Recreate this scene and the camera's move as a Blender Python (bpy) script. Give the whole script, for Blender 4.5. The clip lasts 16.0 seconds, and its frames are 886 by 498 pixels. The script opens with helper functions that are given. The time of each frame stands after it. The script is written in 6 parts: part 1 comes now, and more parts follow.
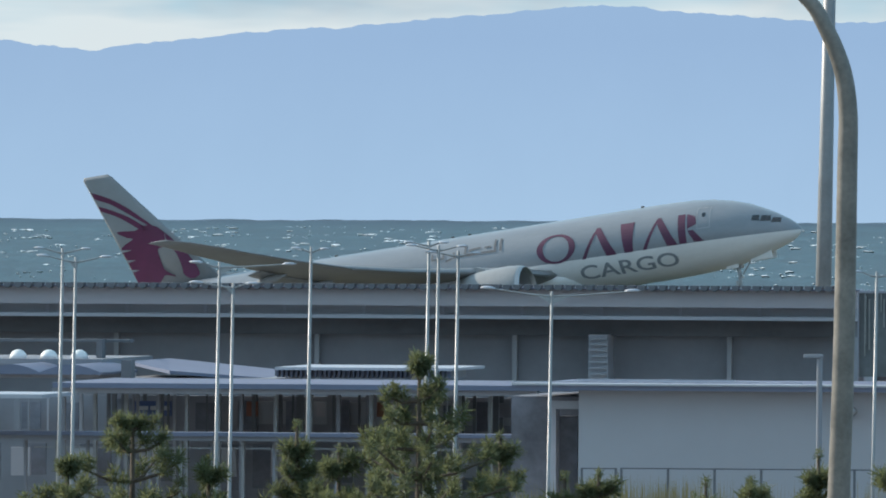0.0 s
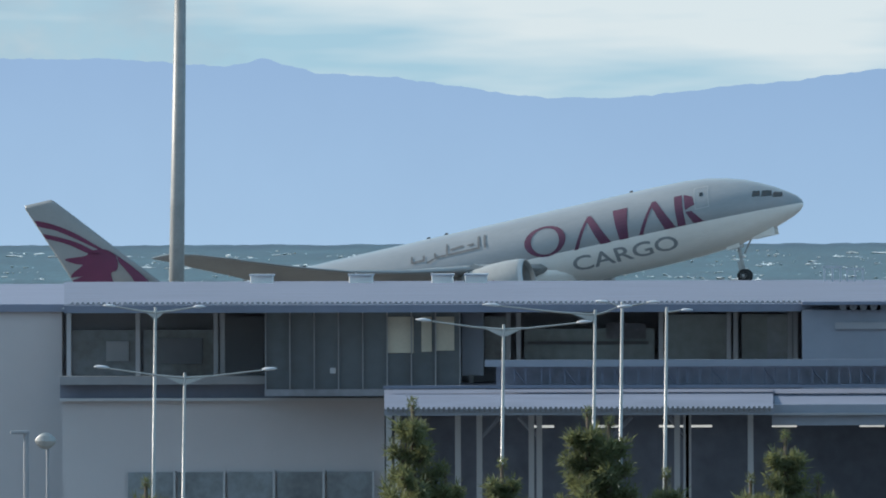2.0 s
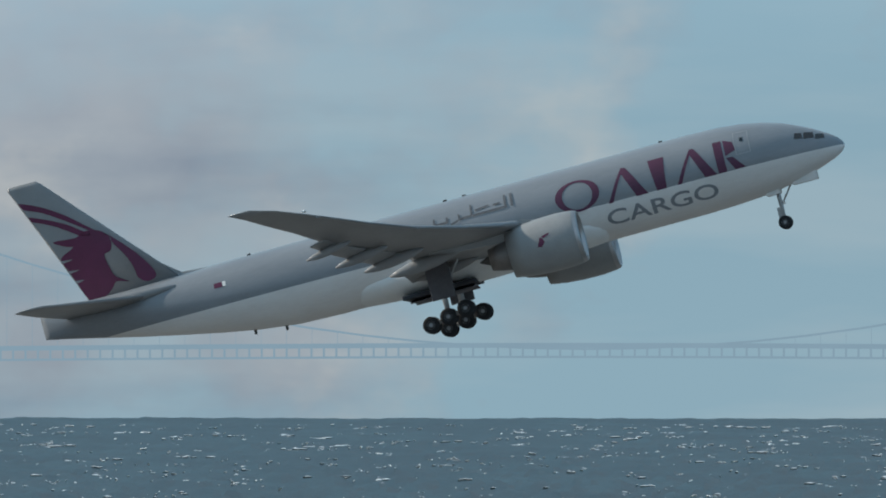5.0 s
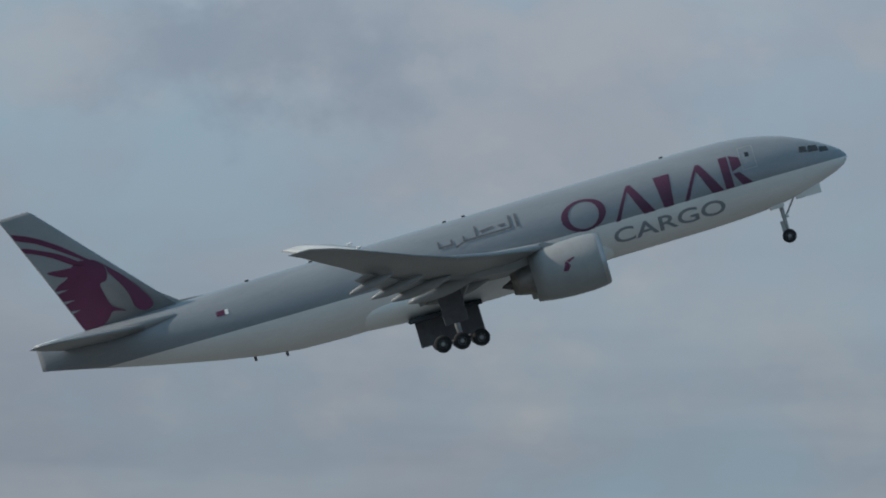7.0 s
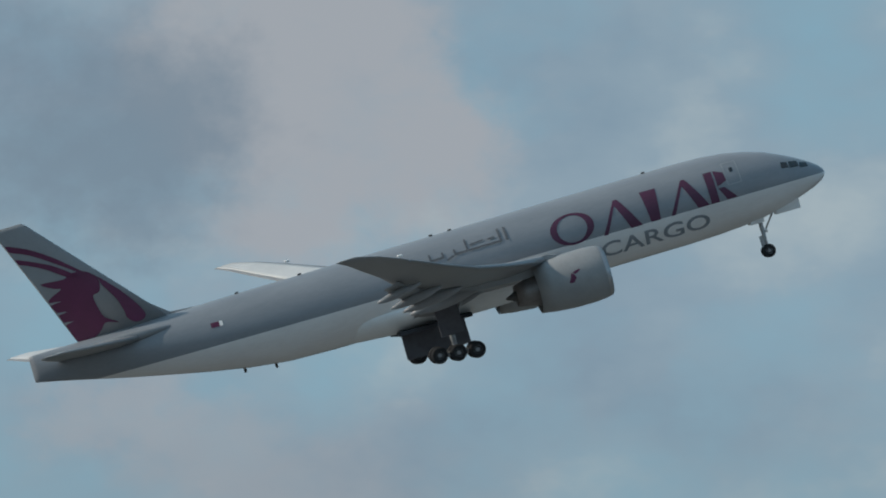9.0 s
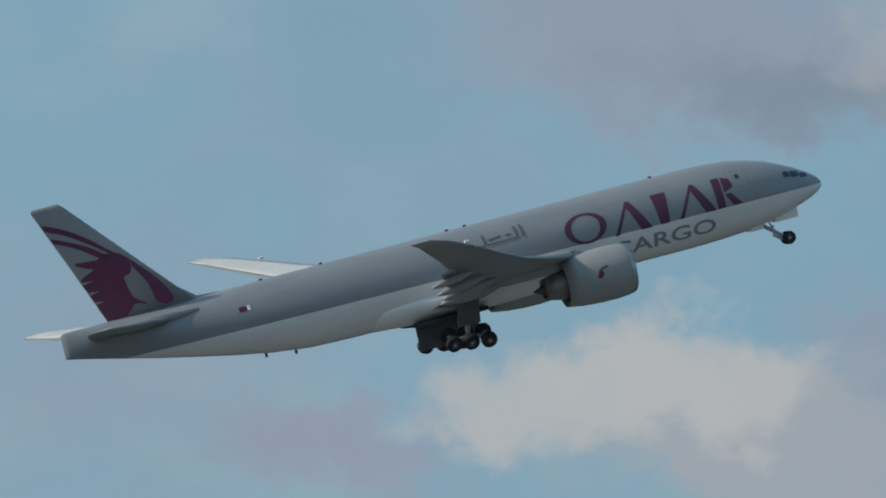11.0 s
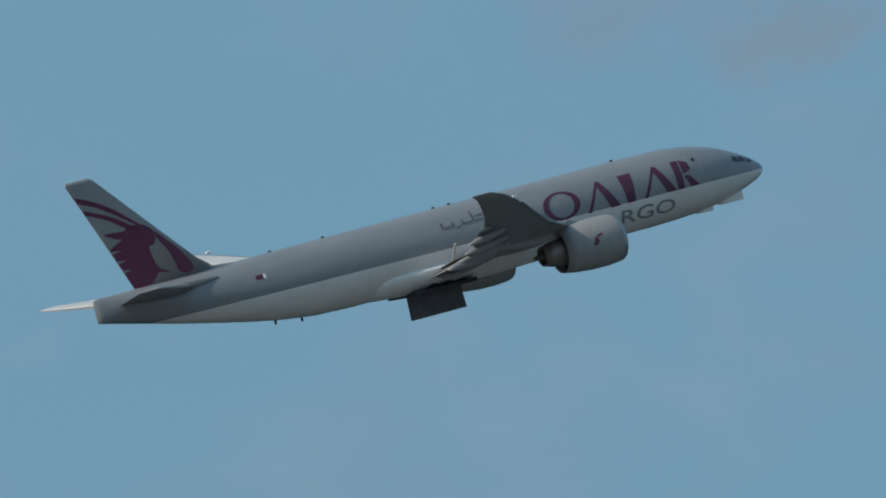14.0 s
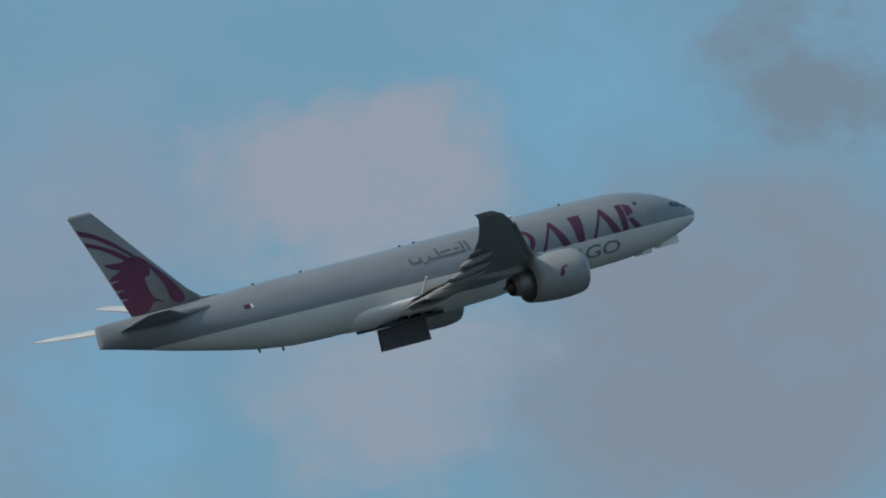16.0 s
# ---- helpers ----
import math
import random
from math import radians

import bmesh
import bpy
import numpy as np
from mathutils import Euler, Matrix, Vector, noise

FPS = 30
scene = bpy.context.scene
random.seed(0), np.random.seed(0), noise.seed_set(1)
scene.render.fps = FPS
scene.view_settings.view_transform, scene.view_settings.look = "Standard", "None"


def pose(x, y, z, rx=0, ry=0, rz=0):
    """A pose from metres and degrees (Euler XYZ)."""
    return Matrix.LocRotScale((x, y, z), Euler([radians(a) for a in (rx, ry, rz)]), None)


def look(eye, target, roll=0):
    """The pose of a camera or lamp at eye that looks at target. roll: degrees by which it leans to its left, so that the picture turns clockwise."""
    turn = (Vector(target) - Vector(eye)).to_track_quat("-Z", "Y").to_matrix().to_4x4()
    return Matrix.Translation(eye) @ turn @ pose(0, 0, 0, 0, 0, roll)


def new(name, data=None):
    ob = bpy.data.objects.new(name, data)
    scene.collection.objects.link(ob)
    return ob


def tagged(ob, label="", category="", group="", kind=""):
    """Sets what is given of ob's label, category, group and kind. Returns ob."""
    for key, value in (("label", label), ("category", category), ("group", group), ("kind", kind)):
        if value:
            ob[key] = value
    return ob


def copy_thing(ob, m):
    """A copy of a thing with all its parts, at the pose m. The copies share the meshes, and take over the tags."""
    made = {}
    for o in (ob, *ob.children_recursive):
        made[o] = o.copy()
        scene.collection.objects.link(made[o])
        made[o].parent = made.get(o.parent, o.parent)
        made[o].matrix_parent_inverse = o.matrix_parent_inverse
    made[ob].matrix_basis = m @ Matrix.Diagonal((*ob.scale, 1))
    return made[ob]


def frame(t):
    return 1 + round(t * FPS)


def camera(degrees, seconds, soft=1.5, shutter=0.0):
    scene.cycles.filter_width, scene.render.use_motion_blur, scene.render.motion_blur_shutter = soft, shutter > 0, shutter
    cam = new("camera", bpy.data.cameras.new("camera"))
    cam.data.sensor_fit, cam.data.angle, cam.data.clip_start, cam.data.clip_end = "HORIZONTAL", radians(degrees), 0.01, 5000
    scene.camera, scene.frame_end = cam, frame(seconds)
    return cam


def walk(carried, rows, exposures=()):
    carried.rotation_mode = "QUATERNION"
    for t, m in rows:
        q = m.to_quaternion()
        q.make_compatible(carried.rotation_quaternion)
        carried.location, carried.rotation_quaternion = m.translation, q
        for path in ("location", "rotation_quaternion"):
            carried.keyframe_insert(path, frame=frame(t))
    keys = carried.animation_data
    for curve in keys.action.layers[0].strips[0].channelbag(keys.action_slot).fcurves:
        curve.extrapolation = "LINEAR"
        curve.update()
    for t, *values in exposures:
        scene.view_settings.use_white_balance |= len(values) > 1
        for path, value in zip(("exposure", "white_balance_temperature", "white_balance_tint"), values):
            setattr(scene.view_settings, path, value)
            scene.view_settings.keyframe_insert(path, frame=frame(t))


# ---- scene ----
# The camera stands on a viewing deck 15.5 m above the ground and pans after the aircraft.
EYE = 15.5
CAM_ROWS = [  # seconds, bearing, tilt, roll (degrees)
    (0, -6.9434, -0.2653, 0.315),
    (0.5, -5.4781, -0.2580, -0.016),
    (1, -3.8693, -0.2579, 0.004),
    (1.5, -2.3812, -0.2404, -0.220),
    (2, -0.6807, -0.1963, -0.150),
    (2.5, 0.8960, -0.1093, 0.081),
    (3, 2.5883, -0.0463, 0.147),
    (3.5, 4.2092, 0.0226, 0.028),
    (4, 5.9425, 0.1877, 0.062),
    (4.5, 7.7287, 0.2299, 0.100),
    (7, 16.7288, 1.0659, -0.196),
    (7.5, 18.6017, 1.2730, 0.016),
    (8, 20.3764, 1.4021, 0.011),
    (8.5, 22.2243, 1.6814, -0.184),
    (11, 31.1480, 2.8850, 0.184),
    (11.5, 32.9047, 3.1099, 0.179),
    (12, 34.6216, 3.3309, 0.147),
    (12.5, 36.2472, 3.5595, 0.006),
    (13, 37.9364, 3.7392, 0.003),
    (13.5, 39.6701, 4.0038, 0.019),
    (14, 41.1602, 4.1008, 0.025),
    (14.5, 42.8370, 4.4230, -0.108),
    (15, 44.3760, 4.6397, -0.102),
    (15.5, 45.8135, 4.7886, -0.240),
    (16, 47.2321, 4.9164, -0.140),
]
PLANE_ROWS = [  # seconds, place of the nose, pitch, bank
    (0, -164.24, 1588.01, 10.76, 8.77, -0.40),
    (0.5, -120.97, 1575.47, 11.10, 9.12, -1.11),
    (1, -77.55, 1562.88, 11.86, 10.08, -0.75),
    (1.5, -33.98, 1550.25, 13.06, 11.27, -0.30),
    (2, 9.73, 1537.57, 14.67, 12.26, -0.07),
    (2.5, 53.59, 1524.86, 16.69, 12.99, 0.23),
    (3, 97.59, 1512.10, 19.09, 13.47, 0.25),
    (3.5, 141.74, 1499.30, 21.88, 13.69, -0.10),
    (4, 186.03, 1486.46, 25.03, 14.18, -1.05),
    (4.5, 230.47, 1473.57, 28.53, 14.71, -1.50),
    (7, 454.85, 1408.52, 50.84, 16.36, 1.37),
    (7.5, 500.16, 1395.38, 56.15, 16.34, 1.10),
    (8, 545.61, 1382.20, 61.71, 16.35, 1.20),
    (8.5, 591.22, 1368.98, 67.50, 16.41, 1.57),
    (11, 821.41, 1302.24, 99.28, 15.16, 1.59),
    (11.5, 867.89, 1288.77, 106.07, 14.99, 1.34),
    (12, 914.51, 1275.25, 112.96, 15.22, 0.77),
    (12.5, 961.28, 1261.69, 119.93, 15.34, 0.53),
    (13, 1008.19, 1248.09, 126.96, 15.42, 0.31),
    (13.5, 1055.25, 1234.45, 134.02, 15.24, -0.16),
    (14, 1102.45, 1220.76, 141.11, 15.23, -0.65),
    (14.5, 1149.80, 1207.03, 148.18, 15.22, -1.35),
    (15, 1197.30, 1193.26, 155.23, 15.01, -2.16),
    (15.5, 1244.94, 1179.45, 162.22, 14.89, -2.89),
    (16, 1292.72, 1165.60, 169.14, 14.85, -2.94),
]
HEADING = -16.168
LENS = 2.5811

cam = camera(LENS, 16.0, soft=1.9)
walk(cam, [(t, pose(0, 0, EYE, 90 + tilt, 0, -bearing) @ pose(0, 0, 0, 0, 0, roll)) for t, bearing, tilt, roll in CAM_ROWS],
     exposures=[(0.0, 0.05), (3.0, 0.05), (3.5, 0.0), (4.0, -0.25), (4.5, -0.42), (7.0, -0.8), (12.0, -0.86), (13.5, -0.88), (15.0, -1.05), (16.0, -0.92)])

# ---- light ----
SUN_BEARING, SUN_HEIGHT = -70.0, 28.0
to_sun = Vector((math.sin(radians(SUN_BEARING)) * math.cos(radians(SUN_HEIGHT)),
                 math.cos(radians(SUN_BEARING)) * math.cos(radians(SUN_HEIGHT)), math.sin(radians(SUN_HEIGHT))))
sun = new("sun", bpy.data.lights.new("sun", "SUN"))
sun.data.energy, sun.data.angle, sun.data.color = 5.0, radians(0.6), (1.0, 0.93, 0.82)
sun.matrix_basis = look((0, 0, 60), Vector((0, 0, 60)) - to_sun)


def nodes_of(tree):
    """Short helpers for building node trees."""
    def add(kind, **sets):
        n = tree.nodes.new(kind)
        for key, value in sets.items():
            if key.startswith("i_"):
                n.inputs[key[2:].replace("_", " ")].default_value = value
            elif key == "op":
                n.operation = value
        return n

    def join(a, b, out=0, into=0):
        tree.links.new(a.outputs[out], b.inputs[into])
    return add, join


def math_node(tree, op, a, b=None, clamp=False):
    n = tree.nodes.new("ShaderNodeMath")
    n.operation, n.use_clamp = op, clamp
    for i, v in enumerate((a, b)):
        if v is None:
            continue
        if isinstance(v, (int, float)):
            n.inputs[i].default_value = v
        else:
            tree.links.new(v, n.inputs[i])
    return n.outputs[0]


def ramp_node(tree, fac, stops):
    n = tree.nodes.new("ShaderNodeValToRGB")
    while len(n.color_ramp.elements) < len(stops):
        n.color_ramp.elements.new(0.5)
    for e, (p, c) in zip(n.color_ramp.elements, stops):
        e.position, e.color = p, (*c, 1)
    tree.links.new(fac, n.inputs[0])
    return n.outputs[0]


def mix_node(tree, fac, a, b):
    n = tree.nodes.new("ShaderNodeMix")
    n.data_type = "RGBA"
    for i, v in ((0, fac), (6, a), (7, b)):
        if isinstance(v, (int, float)):
            n.inputs[i].default_value = v
        elif isinstance(v, tuple):
            n.inputs[i].default_value = (*v, 1)
        else:
            tree.links.new(v, n.inputs[i])
    return n.outputs[2]


def noise_node(tree, vec, scale, detail=3.0, rough=0.55, stretch=(1, 1, 1), shift=(0, 0, 0)):
    m = tree.nodes.new("ShaderNodeMapping")
    m.inputs["Scale"].default_value, m.inputs["Location"].default_value = stretch, shift
    tree.links.new(vec, m.inputs[0])
    n = tree.nodes.new("ShaderNodeTexNoise")
    n.inputs["Scale"].default_value, n.inputs["Detail"].default_value, n.inputs["Roughness"].default_value = scale, detail, rough
    tree.links.new(m.outputs[0], n.inputs["Vector"])
    return n.outputs[0]


# ---- clouds: bearing, height, half width, half height (degrees), tone, density ----
SUNLIT, CREAM, LILAC, GREY = (6.2, 6.4, 6.5), (4.75, 5.2, 5.75), (3.9, 4.35, 5.6), (3.15, 3.9, 4.9)
SLATE, MAUVE, TEAL, BLUE = (2.5, 3.4, 4.3), (4.5, 4.95, 5.9), (3.3, 5.05, 5.7), (2.5, 5.5, 8.2)
HAZE = (5.9, 6.2, 7.1)
VEILS = [(17.20, 0.80, 5.00, 3.00, MAUVE, 0.5), (6.60, 1.00, 3.20, 0.80, HAZE, 0.42), (19.08, 1.13, 0.85, 0.95, TEAL, 0.5), (3.60, 0.80, 2.00, 0.35, HAZE, 0.4), (48.13, 4.65, 0.87, 0.64, GREY, 0.95),
         (44.24, 5.18, 0.95, 0.42, LILAC, 0.7), (45.55, 4.52, 0.80, 0.47, GREY, 0.7), (30.19, 2.54, 0.76, 0.47, LILAC, 0.5), (20.24, 1.11, 1.51, 0.23, GREY, 0.5), (23.66, 2.41, 0.59, 0.55, CREAM, 1),
         (31.92, 3.46, 0.85, 0.32, LILAC, 0.8), (44.90, 4.93, 0.57, 0.47, GREY, 0.6), (34.57, 2.82, 0.80, 0.32, LILAC, 0.85), (43.77, 4.23, 0.66, 0.38, GREY, 0.7), (23.07, 2.26, 0.55, 0.45, SLATE, 0.85),
         (46.19, 4.98, 0.47, 0.44, LILAC, 0.6), (21.70, 2.24, 0.66, 0.30, LILAC, 0.7), (36.96, 4.36, 1.33, 0.15, LILAC, 0.6)]
BANKS = [(32.74, 2.61, 0.80, 0.25, LILAC, 0.75), (20.07, 2.08, 1.14, 0.17, GREY, 0.6), (32.08, 2.36, 0.62, 0.28, CREAM, 0.9), (46.95, 5.10, 0.55, 0.32, MAUVE, 0.9), (20.57, 0.91, 1.14, 0.15, TEAL, 0.4),
         (33.68, 3.38, 0.34, 0.47, TEAL, 0.4), (16.15, 1.63, 0.62, 0.25, GREY, 0.8), (47.13, 4.49, 0.47, 0.28, MAUVE, 0.75), (47.59, 5.40, 0.47, 0.28, BLUE, 0.5), (33.32, 2.80, 0.57, 0.23, LILAC, 0.5),
         (43.99, 4.14, 0.66, 0.19, BLUE, 0.6), (43.79, 5.05, 0.44, 0.28, MAUVE, 0.75), (43.75, 4.93, 0.42, 0.28, CREAM, 0.6), (44.98, 4.17, 0.47, 0.25, GREY, 0.6), (42.29, 5.08, 0.76, 0.15, SLATE, 0.7),
         (20.57, 1.78, 0.66, 0.17, CREAM, 0.6), (18.83, 1.53, 0.47, 0.23, GREY, 0.4), (23.51, 1.30, 0.47, 0.23, CREAM, 0.6)]
HEAPS = [(32.63, 3.43, 0.44, 0.25, CREAM, 0.85), (35.39, 2.77, 0.42, 0.25, LILAC, 0.8), (31.67, 3.69, 0.66, 0.15, LILAC, 0.6), (32.16, 3.36, 0.57, 0.17, SLATE, 0.6), (41.71, 4.85, 0.38, 0.25, GREY, 0.4),
         (31.50, 2.46, 0.42, 0.21, SUNLIT, 0.85), (15.54, 1.68, 0.38, 0.23, CREAM, 0.6), (17.00, 1.71, 0.49, 0.17, CREAM, 0.7), (21.87, 1.27, 0.49, 0.17, LILAC, 0.6), (36.30, 4.06, 0.49, 0.17, GREY, 0.4),
         (46.24, 4.41, 0.34, 0.25, BLUE, 0.6), (30.93, 2.29, 0.44, 0.19, LILAC, 0.8), (31.83, 2.56, 0.38, 0.21, SUNLIT, 0.9), (45.47, 5.10, 0.38, 0.21, BLUE, 0.6), (48.33, 5.43, 0.38, 0.21, SLATE, 0.85),
         (33.65, 3.79, 0.57, 0.13, SLATE, 0.6), (43.03, 4.57, 0.47, 0.15, GREY, 0.6), (21.52, 1.49, 0.42, 0.17, CREAM, 0.6)]
PUFFS = [(33.16, 3.48, 0.30, 0.23, GREY, 0.7), (17.48, 1.30, 0.44, 0.15, CREAM, 0.5), (23.18, 1.47, 0.28, 0.21, CREAM, 0.7), (33.48, 3.83, 0.28, 0.21, SLATE, 0.8), (17.35, 1.86, 0.38, 0.15, CREAM, 0.5),
         (16.92, 1.40, 0.47, 0.11, CREAM, 0.45), (22.28, 1.27, 0.21, 0.21, CREAM, 0.75), (17.15, 1.58, 0.28, 0.15, CREAM, 0.6), (18.52, 1.88, 0.36, 0.11, SUNLIT, 0.8), (42.17, 4.77, 0.27, 0.15, GREY, 0.6),
         (18.09, 1.69, 0.30, 0.11, CREAM, 0.5), (32.83, 2.41, 0.28, 0.11, CREAM, 0.6), (37.57, 4.08, 0.27, 0.11, SLATE, 0.7), (35.87, 3.40, 0.17, 0.17, GREY, 0.6), (19.13, 0.85, 0.25, 0.11, CREAM, 0.7),
         (34.25, 2.90, 0.21, 0.13, CREAM, 0.7), (35.13, 2.97, 0.23, 0.11, CREAM, 0.9), (33.67, 2.54, 0.21, 0.11, SUNLIT, 0.7), (38.16, 4.08, 0.21, 0.11, SLATE, 0.6), (22.94, 1.06, 0.25, 0.09, CREAM, 0.5),
         (37.32, 3.95, 0.25, 0.09, SLATE, 0.45), (17.78, 0.81, 0.23, 0.09, CREAM, 0.4), (20.11, 0.75, 0.23, 0.09, LILAC, 0.6), (38.44, 4.08, 0.13, 0.15, SLATE, 0.7), (18.24, 1.85, 0.21, 0.09, SUNLIT, 0.6),
         (32.39, 3.46, 0.15, 0.11, CREAM, 0.4), (18.99, 0.74, 0.17, 0.09, CREAM, 0.5), (20.07, 1.82, 0.21, 0.08, SUNLIT, 0.8), (21.62, 2.10, 0.21, 0.08, TEAL, 0.6), (19.18, 0.79, 0.15, 0.08, CREAM, 0.6),
         (35.75, 2.79, 0.11, 0.09, CREAM, 0.7), (22.19, 1.37, 0.09, 0.06, SUNLIT, 0.5)]


def cloud_masses(t, vec, total):
    """Lays the cloud masses over the sky, large and thin ones first; their edges are broken up by noise."""
    xyz = t.nodes.new("ShaderNodeSeparateXYZ")
    t.links.new(vec, xyz.inputs[0])
    bearing = math_node(t, "MULTIPLY", math_node(t, "ARCTAN2", xyz.outputs[0], xyz.outputs[1]), 57.2958)
    height = math_node(t, "MULTIPLY", math_node(t, "ARCSINE", xyz.outputs[2]), 57.2958)
    place = t.nodes.new("ShaderNodeCombineXYZ")
    for i, (angle, shift) in enumerate(((bearing, 3.7), (height, 8.1))):
        roll_noise = noise_node(t, vec, 85, 5, 0.58, (1, 1, 1.25), (shift, 1.3, shift))
        curl = noise_node(t, vec, 300, 4, 0.6, (1, 1, 1.2), (1.1, shift, 0.4))
        bent = math_node(t, "ADD", math_node(t, "MULTIPLY", math_node(t, "SUBTRACT", roll_noise, 0.5), 1.0 - 0.35 * i),
                         math_node(t, "MULTIPLY", math_node(t, "SUBTRACT", curl, 0.5), 0.34))
        t.links.new(math_node(t, "ADD", angle, bent), place.inputs[i])
    # billows: thicker and thinner places inside every mass
    billow = math_node(t, "ADD", math_node(t, "MULTIPLY", noise_node(t, vec, 130, 6, 0.62, (1, 1, 1.5), (0.4, 5.2, 2.2)), 1.5), 0.3, True)
    for b, e, wide, high, tone, density in VEILS + BANKS + HEAPS + PUFFS:
        local = t.nodes.new("ShaderNodeVectorMath")
        local.operation = "MULTIPLY_ADD"
        t.links.new(place.outputs[0], local.inputs[0])
        local.inputs[1].default_value = (1 / wide, 1 / high, 0)
        local.inputs[2].default_value = (-b / wide, -e / high, 0)
        reach = t.nodes.new("ShaderNodeVectorMath")
        reach.operation = "LENGTH"
        t.links.new(local.outputs[0], reach.inputs[0])
        fade = t.nodes.new("ShaderNodeMapRange")
        fade.interpolation_type = "SMOOTHSTEP"
        t.links.new(reach.outputs["Value"], fade.inputs["Value"])
        # thin veils fade out slowly, dense heaps have a clear edge
        fade.inputs["From Min"].default_value, fade.inputs["From Max"].default_value = 1.35 - 0.25 * density, 0.6 * density ** 3
        fade.inputs["To Min"].default_value, fade.inputs["To Max"].default_value = 0.0, density
        total = mix_node(t, math_node(t, "MULTIPLY", fade.outputs[0], billow), total, tone)
    return total


def build_world():
    """A blue autumn sky with broken cumulus: a clear sky model, with drifting cloud cover mixed over it."""
    world = bpy.data.worlds.new("sky")
    scene.world = world
    world.use_nodes = True
    t = world.node_tree
    back = t.nodes["Background"]
    sky = t.nodes.new("ShaderNodeTexSky")
    sky.sky_type, sky.sun_disc = "NISHITA", False
    sky.sun_elevation, sky.sun_rotation = radians(SUN_HEIGHT), radians(SUN_BEARING)
    sky.air_density, sky.dust_density, sky.ozone_density = 1.0, 0.6, 1.0
    vec = t.nodes.new("ShaderNodeTexCoord").outputs["Generated"]
    up = t.nodes.new("ShaderNodeSeparateXYZ")
    t.links.new(vec, up.inputs[0])
    big = noise_node(t, vec, 36, 5, 0.54, (1, 1, 1.35), (0.31, 0.2, 0.4))
    fine = noise_node(t, vec, 130, 4, 0.55, (1, 1, 1.5), (1.7, 0.6, 0.2))
    # the cover is thick low in the west, breaks up towards the north and closes again
    part_cover = ramp_node(t, up.outputs[0], [(0.0, (0.42, 0.42, 0.42)), (0.16, (0.44, 0.44, 0.44)), (0.29, (0.66, 0.66, 0.66)), (0.40, (0.62, 0.62, 0.62)), (0.53, (0.56, 0.56, 0.56)), (0.59, (0.45, 0.45, 0.45)), (0.645, (0.40, 0.40, 0.40)), (0.69, (0.60, 0.60, 0.60)), (0.74, (0.60, 0.60, 0.60))])
    cover = math_node(t, "ADD", math_node(t, "MULTIPLY", big, 0.72), math_node(t, "MULTIPLY", fine, 0.28))
    cover = math_node(t, "ADD", cover, math_node(t, "MULTIPLY", math_node(t, "SUBTRACT", part_cover, 0.5), 0.55))
    mask = ramp_node(t, cover, [(0.44, (0, 0, 0)), (0.58, (1, 1, 1))])
    tone = noise_node(t, vec, 60, 5, 0.55, (1, 1, 1.7), (4.2, 3.1, 0.7))
    tone = math_node(t, "ADD", math_node(t, "MULTIPLY", tone, 0.7), math_node(t, "MULTIPLY", fine, 0.3))
    # clouds on the sun's side show grey; unseen ones opposite are brightened as fill
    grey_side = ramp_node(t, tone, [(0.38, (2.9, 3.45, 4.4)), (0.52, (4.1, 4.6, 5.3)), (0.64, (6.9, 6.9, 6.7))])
    fill_side = ramp_node(t, tone, [(0.38, (4.2, 5.0, 6.4)), (0.62, (7.6, 8.0, 8.8))])
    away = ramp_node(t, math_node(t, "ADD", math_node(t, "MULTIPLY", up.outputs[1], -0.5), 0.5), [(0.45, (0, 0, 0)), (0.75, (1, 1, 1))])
    cloud = mix_node(t, away, grey_side, fill_side)
    mauve = ramp_node(t, up.outputs[0], [(0.62, (0, 0, 0)), (0.69, (0.6, 0.6, 0.6))])
    cloud = mix_node(t, mauve, cloud, (3.4, 4.1, 5.75))
    low = ramp_node(t, up.outputs[2], [(0.0, (1, 1, 1)), (0.016, (0.55, 0.55, 0.55)), (0.045, (0, 0, 0))])
    # the clear air is a deeper blue towards the north-east
    north = ramp_node(t, up.outputs[0], [(0.48, (2.7, 5.2, 7.1)), (0.56, (2.4, 5.0, 7.0)), (0.62, (1.9, 4.5, 6.8))])
    tinted = mix_node(t, 0.82, sky.outputs[0], north)
    clear = mix_node(t, math_node(t, "MULTIPLY", low, 0.9), tinted, (3.9, 6.0, 7.2))
    broken = ramp_node(t, up.outputs[0], [(0.24, (0.82, 0.82, 0.82)), (0.40, (0.6, 0.6, 0.6)), (0.47, (0.2, 0.2, 0.2)), (0.60, (0.15, 0.15, 0.15))])
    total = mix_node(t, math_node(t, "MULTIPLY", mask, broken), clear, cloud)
    total = cloud_masses(t, vec, total)
    # thin bright streaks over the hills
    streak = ramp_node(t, noise_node(t, vec, 34, 4, 0.5, (1, 1, 7.0), (0.9, 2.2, 0.35)), [(0.40, (0, 0, 0)), (0.60, (1, 1, 1))])
    near_hills = ramp_node(t, up.outputs[2], [(0.0, (1, 1, 1)), (0.012, (0.8, 0.8, 0.8)), (0.022, (0.0, 0.0, 0.0))])
    westward = ramp_node(t, math_node(t, "ADD", up.outputs[0], 0.5), [(0.54, (1, 1, 1)), (0.62, (0.25, 0.25, 0.25))])
    haze = math_node(t, "MULTIPLY", math_node(t, "MULTIPLY", math_node(t, "MULTIPLY", streak, near_hills), westward), 0.9)
    total = mix_node(t, haze, total, (7.6, 8.2, 8.3))
